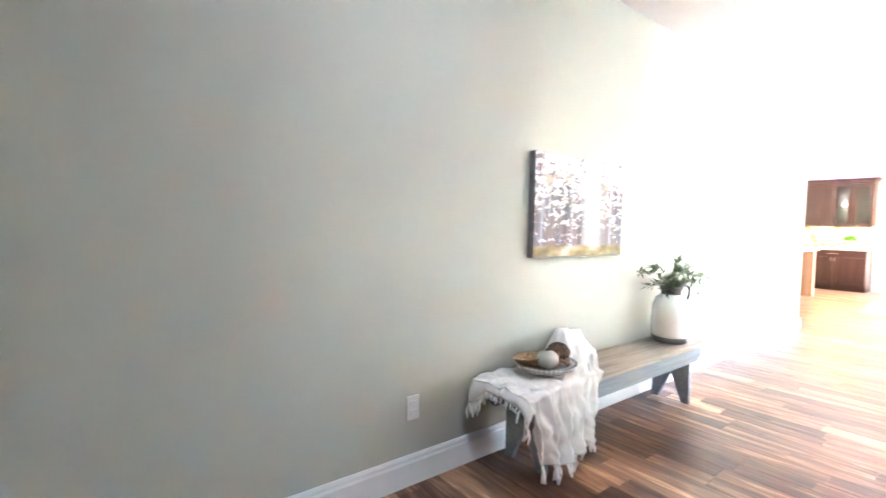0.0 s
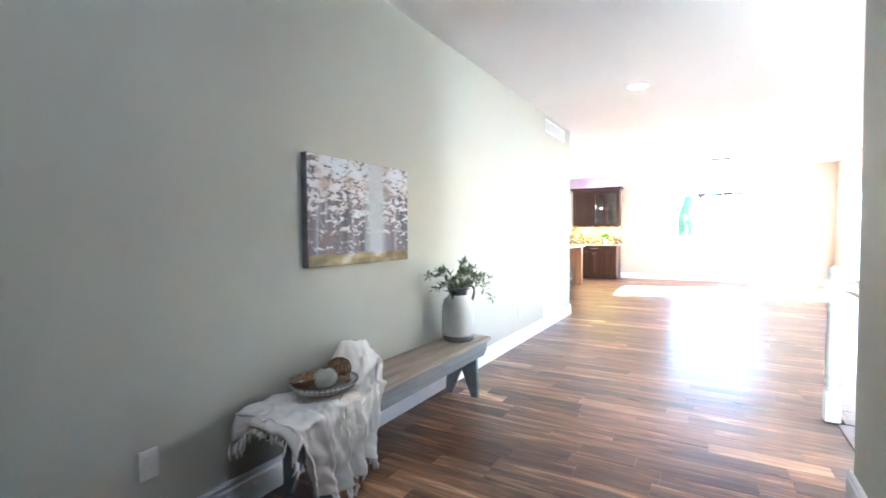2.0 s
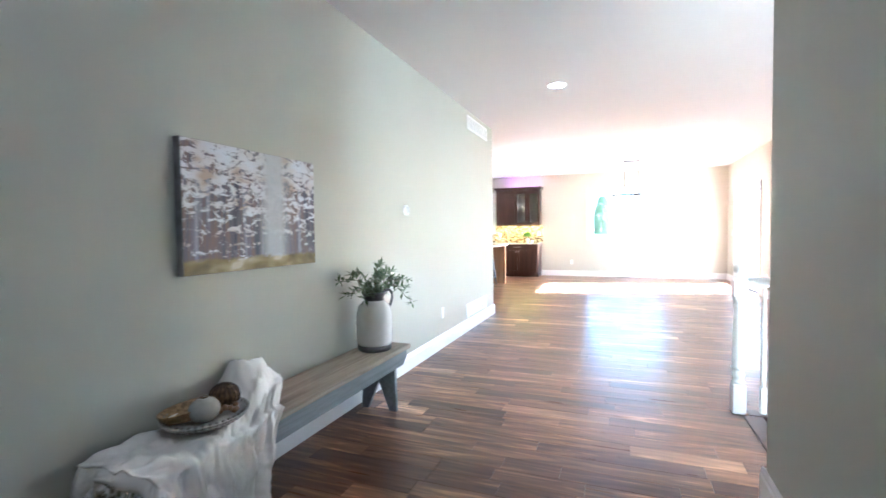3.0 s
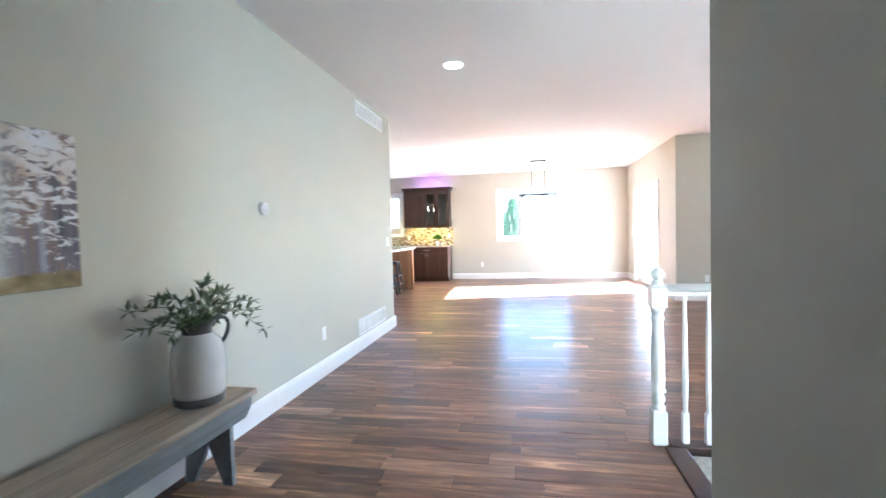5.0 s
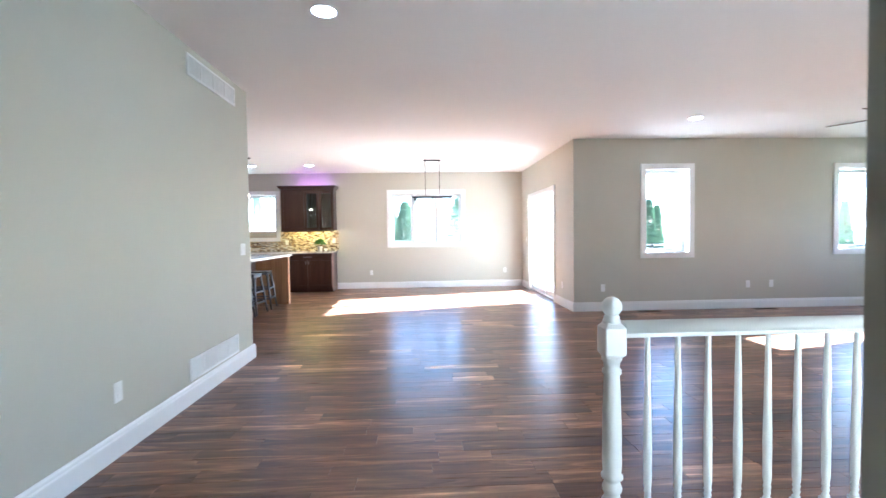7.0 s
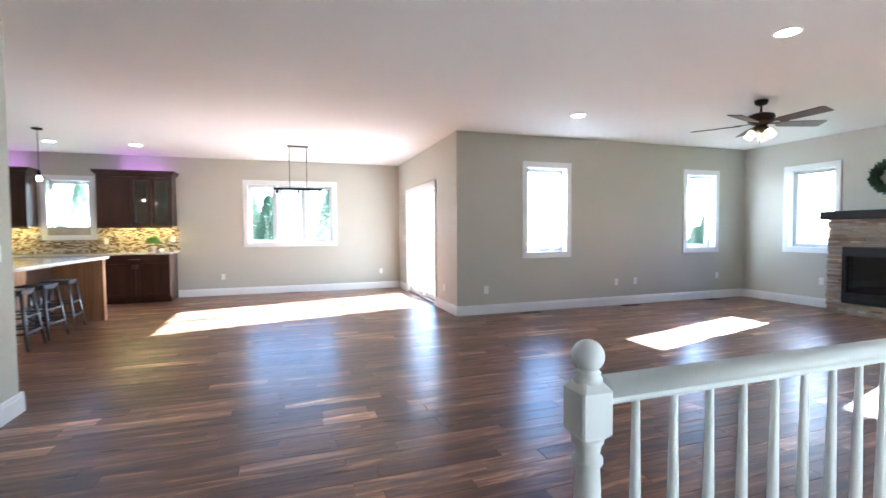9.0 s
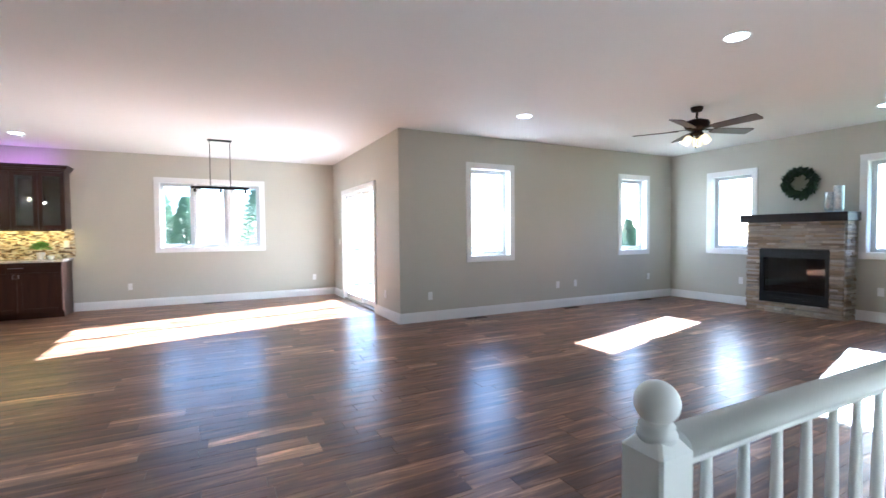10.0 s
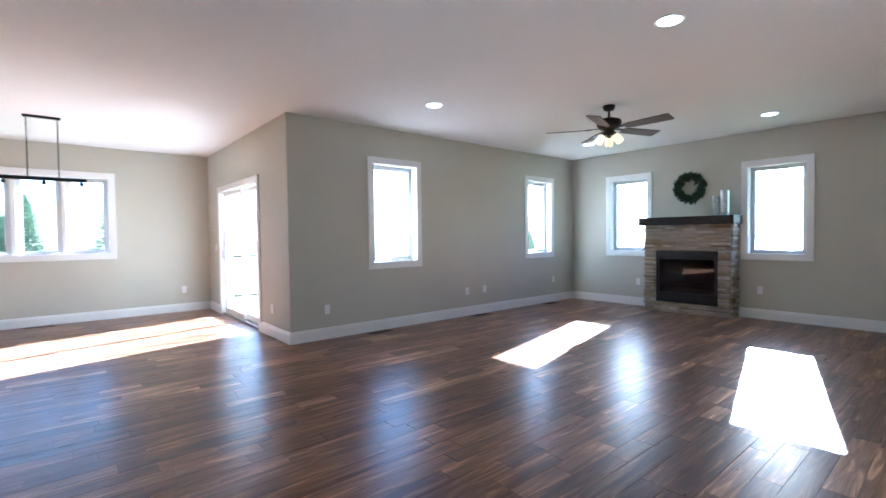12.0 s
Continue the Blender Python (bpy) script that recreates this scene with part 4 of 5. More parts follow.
handrail = thing("handrail", pose(0, RAIL_Y, 0, 0, 0, -90), "white painted rounded handrail over the balusters", "handrail")
rail = bmesh.new()
prof = [(-0.026, 0.871), (0.026, 0.871), (0.033, 0.875), (0.037, 0.888), (0.033, 0.903), (0.02, 0.914), (0, 0.918), (-0.02, 0.914), (-0.033, 0.903), (-0.037, 0.888), (-0.033, 0.875)]
prism(rail, prof, 2.56, STAIR_X1 + 0.005)
for f in rail.faces:
    f.smooth = len(f.verts) == 4
part("rail_cap", rail, TRIM, handrail)
rail = bmesh.new()
prism(rail, [(-0.019, 0.853), (0.019, 0.853), (0.023, 0.860), (0.023, 0.8705), (-0.023, 0.8705), (-0.023, 0.860)], 2.56, STAIR_X1 + 0.005)
part("rail_fillet", rail, TRIM, handrail)
BASE_Z = 0.012
LANDING = -0.03
solid("rail_curb", bm_box((2.575, RAIL_Y - 0.052, -0.02), (STAIR_X1, RAIL_Y + 0.05, BASE_Z), 0.006), NOSING, "dark wooden nosing board under the balusters", "trim", kind="structure")
solid("stair_nosing", bm_box((STAIR_X0 - 0.085, SOUTH + 0.02, -0.03), (STAIR_X0 + 0.025, RAIL_Y - 0.055, 0.008), 0.006), NOSING, "dark wooden stair nosing at the top step", "trim", kind="structure")
bal = thing("baluster", pose(2.657, RAIL_Y, BASE_Z), "slim white turned baluster under the handrail", "baluster", "balusters of the stair rail")
bm = bmesh.new()
octa_block(bm, 0.0175, 0.0, 0.175, 0.003)
part("foot_block", bm, TRIM, bal)
part("turned_shaft", bm_lathe([(0.012, 0.17), (0.015, 0.18), (0.015, 0.184), (0.010, 0.19), (0.014, 0.205), (0.011, 0.218), (0.015, 0.226), (0.012, 0.234), (0.0155, 0.26), (0.0165, 0.4), (0.0125, 0.66), (0.0095, 0.835), (0.0095, 0.8405)], 16), TRIM, bal)
for k in range(1, 24):
    if 2.657 + k * 0.1215 < STAIR_X1 - 0.02:
        copy_thing(bal, pose(2.657 + k * 0.1215, RAIL_Y, BASE_Z))

st = thing("stairs", pose(STAIR_X0, 0, 0), "grey carpeted landing and stairs going down", "stairs")
part("landing", bm_box((0.028, 2.2, -0.3), (STAIR_X1 - STAIR_X0 - 0.01, RAIL_Y - 0.062, LANDING), 0.008), CARPET, st)
for k in range(2):
    z = LANDING - 0.185 * (k + 1)
    part("step", bm_box((0.028, 2.2 - 0.26 * (k + 1), z - 0.19), (WELL_X - STAIR_X0 - 0.01, 2.2 - 0.26 * k, z), 0.012), CARPET, st)
solid("entry_floor", bm_box((HALL_R, WELL_Y, ENTRY_Z - 0.15), (WELL_X, 2.66, ENTRY_Z)), plain("pale_entry_tile", (0.55, 0.54, 0.52), 0.35), "pale tiled entry floor at the foot of the stairs", "floor", kind="structure")
solid("stair_floor", bm_box((2.3, WELL_Y, -2.7), (STAIR_X1 + 0.1, RAIL_Y, -2.55)), CARPET, "grey carpet at the lower level", "floor", kind="structure")


# ---- ceiling lights ----
def downlight(m):
    t = thing("downlight", m, "round recessed white ceiling downlight, lit", "downlight", "recessed downlights")
    part("trim_ring", bm_lathe([(0.078, -0.002), (0.094, -0.006), (0.097, -0.001), (0.097, 0.0)], 36, cap=False), TRIM, t)
    part("lens", bm_lathe([(0.0, -0.004), (0.078, -0.003), (0.08, -0.001)], 32, cap=False), LAMP_COOL, t, "glowing frosted lens")
    return t


dl = downlight(pose(1.16, 5.12, H))
# the one at y 0.85 is unseen, added to brighten the near hall wall
for x, y in ((1.16, 0.85), (5.39, 7.9), (5.41, 5.32), (8.955, 5.64), (8.8, 8.09), (-1.77, 11.76), (-0.575, 11.73)):
    copy_thing(dl, pose(x, y, H))

fan = thing("ceiling_fan", pose(7.0, 6.69, H), "dark bronze five-blade ceiling fan with lit glass jars", "ceiling fan")
part("canopy", bm_lathe([(0.068, 0.0), (0.068, -0.02), (0.055, -0.05), (0.025, -0.062), (0.018, -0.062)], 28), IRON, fan)
part("downrod", bm_lathe([(0.012, -0.06), (0.012, -0.15)], 14), IRON, fan)
part("motor_housing", bm_lathe([(0.03, -0.135), (0.06, -0.143), (0.125, -0.165), (0.138, -0.19), (0.132, -0.235), (0.10, -0.265), (0.06, -0.28), (0.055, -0.30)], 36), IRON, fan)
for k in range(5):
    a = -91 + 72 * k
    M = pose(0, 0, -0.265, 0, 0, a)
    b = bmesh.new()
    outline = [(0.19, -0.05), (0.25, -0.066), (0.68, -0.078), (0.705, -0.07), (0.705, 0.07), (0.68, 0.078), (0.25, 0.066), (0.19, 0.05)]
    prism(b, outline, -0.004, 0.004, M @ pose(0, 0, 0, 90 - 12, 0, 0))
    blade = part("blade", b, FANWOOD, fan)
    b = bmesh.new()
    box(b, (0.10, -0.018, 0.0), (0.26, 0.018, 0.008), 0.003, M @ pose(0, 0, 0.003, -12, 0, 0))
    part("blade_iron", b, IRON, blade)
part("light_plate", bm_lathe([(0.05, -0.295), (0.075, -0.305), (0.075, -0.32), (0.03, -0.335), (0.012, -0.35)], 28), IRON, fan)
for k in range(3):
    a = radians(30 + 120 * k)
    p0 = Vector((0.05 * math.cos(a), 0.05 * math.sin(a), -0.315))
    d = Vector((math.cos(a), math.sin(a), -1.3)).normalized()
    M = Matrix.Translation(p0) @ d.to_track_quat("Z", "Y").to_matrix().to_4x4()
    s = part("lamp_socket", bm_lathe([(0.02, 0.0), (0.024, 0.02), (0.022, 0.045)], 16, M), IRON, fan)
    part("glass_jar", bm_lathe([(0.024, 0.04), (0.042, 0.055), (0.046, 0.08), (0.046, 0.14), (0.043, 0.142)], 22, M), JAR, s, "lit ribbed glass jar shade")
for sx, ln in ((-0.02, 0.12), (0.025, 0.07)):
    c = part("pull_chain", bm_tube([(sx, 0, -0.34), (sx, 0, -0.34 - ln)], 0.0022, 5), BRASS, fan)
    part("pull_knob", bm_lathe([(0.002, -0.34 - ln), (0.006, -0.348 - ln), (0.006, -0.365 - ln), (0.002, -0.37 - ln)], 10, pose(sx, 0, 0)), IRON, c)

ch = thing("linear_chandelier", pose(1.99, 11.07, H), "black linear bar chandelier over the dining area", "chandelier")
part("canopy", bm_box((-0.17, -0.03, -0.025), (0.17, 0.03, 0.0), 0.003), BLACK, ch)
for x in (-0.14, 0.14):
    part("rod", bm_tube([(x, 0, -0.02), (x, 0, -0.72)], 0.006, 8), BLACK, ch)
part("bar", bm_box((-0.402, -0.028, -0.757), (0.402, 0.028, -0.717), 0.004), BLACK, ch)
for x in (-0.35, 0.0, 0.35):
    s = part("lamp_socket", bm_lathe([(0.008, -0.735), (0.022, -0.75), (0.024, -0.775), (0.016, -0.782)], 16, pose(x, 0, -0.022)), BLACK, ch)
    part("glass_shade", bm_lathe([(0.022, -0.77), (0.035, -0.79), (0.045, -0.83), (0.047, -0.85)], 22, pose(x, 0, -0.022), cap=False), CLEAR, s, "clear glass bell shade")
    part("bulb", bm_lathe([(0.008, -0.78), (0.016, -0.80), (0.018, -0.815), (0.0, -0.832)], 14, pose(x, 0, -0.022), cap=False), CLEAR, s)


def pendant(m):
    t = thing("pendant_lamp", m, "clear glass pendant lamp, lit, over the kitchen island", "pendant lamp", "island pendants")
    part("canopy", bm_lathe([(0.065, 0.0), (0.062, -0.018), (0.02, -0.03), (0.008, -0.032)], 24), IRON, t)
    part("cord", bm_tube([(0, 0, -0.03), (0, 0, -0.60)], 0.005, 7), IRON, t)
    s = part("lamp_socket", bm_lathe([(0.012, -0.59), (0.024, -0.60), (0.026, -0.645), (0.04, -0.655)], 18), IRON, t)
    part("glass_shade", bm_lathe([(0.03, -0.645), (0.06, -0.66), (0.115, -0.70), (0.13, -0.74), (0.125, -0.775)], 32, cap=False), CLEAR, s, "wide clear glass shade")
    part("bulb", bm_lathe([(0.012, -0.65), (0.024, -0.68), (0.03, -0.705), (0.022, -0.73), (0.0, -0.738)], 18, cap=False), LAMP_WARM, s, "glowing bulb")
    return t


pd = pendant(pose(-1.47, 10.7, H))
for y in (9.7, 8.7):
    copy_thing(pd, pose(-1.47, y, H))

# ---- kitchen ----
def shaker_door(bm, x0, x1, z0, z1, y, rail_w=0.058, open_mid=False):
    box(bm, (x0, y, z0), (x0 + rail_w, y + 0.02, z1), 0.002)
    box(bm, (x1 - rail_w, y, z0), (x1, y + 0.02, z1), 0.002)
    box(bm, (x0 + rail_w, y, z0), (x1 - rail_w, y + 0.02, z0 + rail_w), 0.002)
    box(bm, (x0 + rail_w, y, z1 - rail_w), (x1 - rail_w, y + 0.02, z1), 0.002)
    if not open_mid:
        box(bm, (x0 + rail_w, y + 0.008, z0 + rail_w), (x1 - rail_w, y + 0.018, z1 - rail_w))


def bar_pull(p0, p1):
    bm = bmesh.new()
    p0, p1 = Vector(p0), Vector(p1)
    out = Vector((0, -0.028, 0))
    d = (p1 - p0) * 0.12
    tube(bm, [p0 + out, p1 + out], 0.005, 8)
    tube(bm, [p0 + d, p0 + d + out], 0.004, 6)
    tube(bm, [p1 - d, p1 - d + out], 0.004, 6)
    return bm


def base_cabinet(x0, x1, label, end_panel=False):
    c = thing("base_cabinet", pose(0, BACK, 0), label, "cabinet", "base cabinets")
    part("body", bm_box((x0, -0.6, 0.10), (x1, -0.002, 0.875)), ESPRESSO, c)
    part("toe_kick", bm_box((x0 + 0.001, -0.53, 0.0), (x1 - 0.001, -0.01, 0.10)), ESPRESSO, c)
    bm = bmesh.new()
    mid = (x0 + x1) / 2
    shaker = bmesh.new()
    box(shaker, (x0 + 0.006, -0.622, 0.725), (x1 - 0.006, -0.602, 0.868), 0.003)
    box(shaker, (x0 + 0.06, -0.626, 0.755), (x1 - 0.06, -0.62, 0.838), 0.002)
    d = part("drawer", shaker, ESPRESSO, c)
    part("handle", bar_pull((mid - 0.09, -0.624, 0.798), (mid + 0.09, -0.624, 0.798)), STEEL, d, "brushed steel bar pull")
    for k, (a, b) in enumerate(((x0 + 0.006, mid - 0.002), (mid + 0.002, x1 - 0.006))):
        bm = bmesh.new()
        shaker_door(bm, a, b, 0.11, 0.718, -0.622)
        d = part("door", bm, ESPRESSO, c)
        hx = b - 0.03 if k == 0 else a + 0.03
        part("handle", bar_pull((hx, -0.622, 0.635), (hx, -0.622, 0.70)), STEEL, d, "brushed steel bar pull")


base_cabinet(-1.34, -0.262, "dark espresso base cabinet with drawer and two doors")
base_cabinet(-2.50, -1.344, "dark espresso base cabinet under the kitchen window")
base_cabinet(-3.66, -2.504, "dark espresso base cabinet along the kitchen wall")
solid("worktop", bm_box((-3.68, BACK - 0.635, 0.877), (-0.235, BACK - 0.002, 0.915), 0.005), GRANITE, "pale speckled granite worktop on the base cabinets", "worktop")


def upper_cabinet(x0, x1, doors, label):
    c = thing("wall_cabinet", pose(0, BACK, 0), label, "cabinet", "wall cabinets")
    z0, z1, d = 1.395, 2.30, 0.33
    bm = bmesh.new()
    box(bm, (x0, -d, z0), (x0 + 0.018, -0.002, z1))
    box(bm, (x1 - 0.018, -d, z0), (x1, -0.002, z1))
    box(bm, (x0 + 0.018, -d, z0), (x1 - 0.018, -0.002, z0 + 0.02))
    box(bm, (x0 + 0.018, -d, z1 - 0.02), (x1 - 0.018, -0.002, z1))
    box(bm, (x0 + 0.018, -0.02, z0 + 0.02), (x1 - 0.018, -0.003, z1 - 0.02))
    part("body", bm, ESPRESSO, c)
    bm = bmesh.new()
    for o, a, b in ((0.0, 2.30, 2.335), (0.02, 2.335, 2.36), (0.045, 2.36, 2.395), (0.06, 2.395, 2.415)):
        box(bm, (x0 - o, -d - 0.02 - o, a), (x1 + o, -0.002, b), 0.004)
    part("crown_moulding", bm, ESPRESSO, c)
    for k, (a, b, glazed) in enumerate(doors):
        bm = bmesh.new()
        shaker_door(bm, a + 0.003, b - 0.003, z0 + 0.003, z1 - 0.003, -d - 0.022, open_mid=glazed)
        dr = part("door", bm, ESPRESSO, c)
        if glazed:
            part("pane", bm_box((a + 0.055, -d - 0.013, z0 + 0.055), (b - 0.055, -d - 0.009, z1 - 0.055)), CABGLASS, dr, "clear glass cabinet pane")
    gl = [q for q in doors if q[2]]
    if gl:
        for z in (1.70, 2.0):
            part("glass_shelf", bm_box((gl[0][0] + 0.01, -d + 0.03, z), (gl[-1][1] - 0.02, -0.025, z + 0.01)), CABGLASS, c, "clear glass shelf")
        part("partition", bm_box((gl[0][0] - 0.009, -d, z0 + 0.02), (gl[0][0] + 0.009, -0.02, z1 - 0.02)), ESPRESSO, c)
    part("light_rail", bm_box((x0, -d - 0.02, z0 - 0.032), (x1, -d, z0 - 0.001), 0.003), ESPRESSO, c)
    st_ = part("light_strip", bm_box((x0 + 0.06, -0.20, z0 - 0.012), (x1 - 0.06, -0.16, z0 - 0.002)), LAMP_STRIP, c, "warm glowing under-cabinet strip")
    part("top_light", bm_box((x0 + 0.3, -0.16, 2.42), (x1 - 0.15, -0.13, 2.432)), LAMP_TOP, c, "pinkish glowing strip on the cabinet top")


upper_cabinet(-1.445, -0.25, [(-1.445, -0.92, False), (-0.92, -0.585, True), (-0.585, -0.25, True)], "dark espresso wall cabinet with two glazed doors")
upper_cabinet(-3.60, -2.45, [(-3.60, -3.03, False), (-3.03, -2.45, False)], "dark espresso wall cabinet beside the kitchen window")

# mosaic splashback of thin stacked strips
bs_ = thing("mosaic_splashback", pose(0, BACK, 0), "brown and cream mosaic strip tile splashback", "splashback")
part("grout_bed", bm_box((-3.66, -0.008, 0.916), (-0.205, -0.001, 1.394)), GROUT, bs_)
bm = bmesh.new()
rng = random.Random(11)
z = 0.919
verts, faces = [], []
while z < 1.385:
    h = 0.0185
    x = -3.66 + rng.uniform(0, 0.05)
    while x < -0.215:
        ln = rng.choice((0.028, 0.04, 0.05, 0.065))
        x1 = min(x + ln, -0.207)
        if not (x1 > W_KITCH[0] - 0.002 and x < W_KITCH[1] + 0.002 and z + h > W_KITCH[2] - 0.002) and x1 - x > 0.012:
            y0, y1 = -0.007, -0.011 - rng.uniform(0, 0.003)
            n0 = len(verts)
            for yy, e in ((y0, 0), (y1, 0.001)):
                verts += [(x + e, yy, z + e), (x1 - e, yy, z + e), (x1 - e, yy, z + h - e), (x + e, yy, z + h - e)]
            faces += [(n0 + 4, n0 + 5, n0 + 6, n0 + 7), (n0, n0 + 1, n0 + 5, n0 + 4), (n0 + 1, n0 + 2, n0 + 6, n0 + 5), (n0 + 2, n0 + 3, n0 + 7, n0 + 6), (n0 + 3, n0, n0 + 4, n0 + 7)]
        x = x1 + 0.002
    z += h + 0.002
bm.free()
me = bpy.data.meshes.new("tiles")
me.from_pydata(verts, [], faces)
me.materials.append(TILE)
tl = new("tiles", me)
tl.parent = bs_
tagged(tl, kind="stuff")

herb = thing("potted_herb", pose(-0.60, BACK - 0.25, 0.915), "small bushy green herb in a white pot", "plant")
part("pot", bm_lathe([(0.045, 0.0), (0.058, 0.10), (0.061, 0.106), (0.056, 0.106), (0.053, 0.095), (0.0, 0.093)], 24, cap=False), CERAMIC, herb)
bm = bmesh.new()
for k in range(420):
    a, e = rng.uniform(0, 2 * math.pi), rng.uniform(-0.25, 1.5)
    r = rng.uniform(0.05, 0.125)
    p = Vector((r * math.cos(a) * math.cos(e), r * math.sin(a) * math.cos(e), 0.165 + r * 0.75 * math.sin(e)))
    leaf(bm, p, Vector((p.x, p.y, p.z - 0.13)) + Vector((rng.uniform(-0.05, 0.05), rng.uniform(-0.05, 0.05), rng.uniform(-0.02, 0.06))), (0, 0, 1), rng.uniform(0.03, 0.05), rng.uniform(0.018, 0.028))
part("foliage", bm, HERB, herb)
bowl = thing("small_bowl", pose(-0.47, BACK - 0.27, 0.915), "small white ceramic creamer on the worktop", "bowl")
part("bowl", bm_lathe([(0.025, 0.0), (0.045, 0.03), (0.05, 0.055), (0.047, 0.055), (0.02, 0.01), (0, 0.009)], 22, cap=False), CERAMIC, bowl)

island = thing("kitchen_island", pose(0, 0, 0), "oak and espresso kitchen island with white speckled top", "kitchen island")
IX0, IX1, IY0, IY1 = -2.0, -0.70, 7.75, 10.78
part("worktop", bm_box((IX0 - 0.03, IY0, 0.895), (IX1, IY1, 0.935), 0.006), GRANITE, island, "pale speckled granite island top")
part("body", bm_box((IX0, IY0 + 0.06, 0.0), (-1.36, IY1 - 0.125, 0.894)), ESPRESSO, island)
# the dark last panel stands in for the shadow of a recess
for a, b, mt in ((7.82, 8.60, OAK), (8.61, 9.40, OAK), (9.41, 9.98, OAK), (9.99, 10.65, ESPRESSO)):
    part("back_panel", bm_box((-1.359, a, 0.0), (-1.34, b, 0.89), 0.002), mt, island)
part("end_panel", bm_box((-2.0, IY1 - 0.124, 0.0), (-0.745, IY1 - 0.03, 0.893), 0.004), OAK, island, "warm oak end panel")
part("end_panel", bm_box((-2.0, IY0 + 0.03, 0.0), (-0.86, IY0 + 0.059, 0.893), 0.004), OAK, island, "warm oak end panel")


def stool(m):
    t = thing("bar_stool", m, "gunmetal backless metal bar stool at the island", "stool", "bar stools")
    bm = bmesh.new()
    box(bm, (-0.15, -0.15, 0.635), (0.15, 0.15, 0.66), 0.01)
    part("seat", bm, GUNMETAL, t)
    part("seat_skirt", bm_box((-0.14, -0.14, 0.60), (0.14, 0.14, 0.636), 0.006), GUNMETAL, t)
    for sx in (-1, 1):
        for sy in (-1, 1):
            bm = bmesh.new()
            tube(bm, [(sx * 0.205, sy * 0.205, 0.0), (sx * 0.13, sy * 0.13, 0.62)], [0.016, 0.022], 8)
            part("leg", bm, GUNMETAL, t)
    for z, r in ((0.19, 0.182), (0.36, 0.161)):
        for k in range(4):
            bm = bmesh.new()
            box(bm, (-r, -0.006, z - 0.012), (r, 0.006, z + 0.012), 0.002, pose(0, 0, 0, 0, 0, 90 * k) @ pose(0, r, 0))
            part("stretcher", bm, GUNMETAL, t)
    return t


s0 = stool(pose(-1.07, 10.16, 0, 0, 0, 5))
copy_thing(s0, pose(-1.07, 9.6, 0, 0, 0, -4))
copy_thing(s0, pose(-1.06, 9.05, 0, 0, 0, 3))

# ---- fireplace ----
FX, FY0, FY1, FZ = 9.63, 6.28, 7.55, 1.40
fp = thing("fireplace", pose(0, 0, 0), "stacked ledger-stone fireplace with black gas firebox", "fireplace")
B0, B1, BZ0, BZ1 = 6.44, 7.36, 0.16, 0.985
bm = bmesh.new()
box(bm, (FX + 0.02, FY0 + 0.02, 0.0), (EAST - 0.001, B0, FZ))
box(bm, (FX + 0.02, B1, 0.0), (EAST - 0.001, FY1 - 0.02, FZ))
box(bm, (FX + 0.02, B0, 0.0), (EAST - 0.001, B1, BZ0))
box(bm, (FX + 0.02, B0, BZ1), (EAST - 0.001, B1, FZ))
part("backing", bm, MORTAR, fp)
part("mantel_shelf", bm_box((FX - 0.10, FY0 - 0.07, FZ), (EAST - 0.001, FY1 + 0.07, FZ + 0.125), 0.006), MANTEL, fp, "thick black wooden mantel shelf")
fb = part("firebox", bm_box((EAST - 0.06, B0, BZ0), (EAST - 0.03, B1, BZ1)), FIRELINER, fp, "black metal gas firebox with a grey liner")
bm = bmesh.new()
f_ = 0.052
box(bm, (FX - 0.012, B0, BZ0), (FX + 0.05, B0 + f_, BZ1), 0.004)
box(bm, (FX - 0.012, B1 - f_, BZ0), (FX + 0.05, B1, BZ1), 0.004)
box(bm, (FX - 0.012, B0 + f_, BZ1 - 0.13), (FX + 0.05, B1 - f_, BZ1), 0.004)
box(bm, (FX - 0.012, B0 + f_, BZ0), (FX + 0.05, B1 - f_, BZ0 + 0.16), 0.004)
part("face_frame", bm, FIREDARK, fb)
for z0 in (BZ1 - 0.10, BZ1 - 0.065):
    part("louvre", bm_box((FX - 0.018, B0 + 0.1, z0), (FX - 0.01, B1 - 0.1, z0 + 0.012), 0.002), BLACK, fb)
for z0 in (BZ0 + 0.05, BZ0 + 0.085):
    part("louvre", bm_box((FX - 0.018, B0 + 0.1, z0), (FX - 0.01, B1 - 0.1, z0 + 0.012), 0.002), BLACK, fb)
part("fire_glass", bm_box((FX + 0.02, B0 + f_, BZ0 + 0.16), (FX + 0.026, B1 - f_, BZ1 - 0.13)), DARKGLASS, fb, "dark reflecting fire glass")
for k, (y, zz, rz, r) in enumerate(((6.7, 0.37, 8, 0.035), (7.05, 0.38, -10, 0.04), (6.88, 0.45, 25, 0.032))):
    c_, s_ = math.cos(radians(90 + rz)), math.sin(radians(90 + rz))
    part("log", bm_tube([(9.78 + c_ * q, y + s_ * q, zz + 0.01 * math.sin(30 * q)) for q in (-0.2, -0.1, 0, 0.1, 0.2)], [r * 0.85, r, r * 1.05, r, r * 0.8], 9), BARK, fb)

stone_bm = []
rng = random.Random(21)
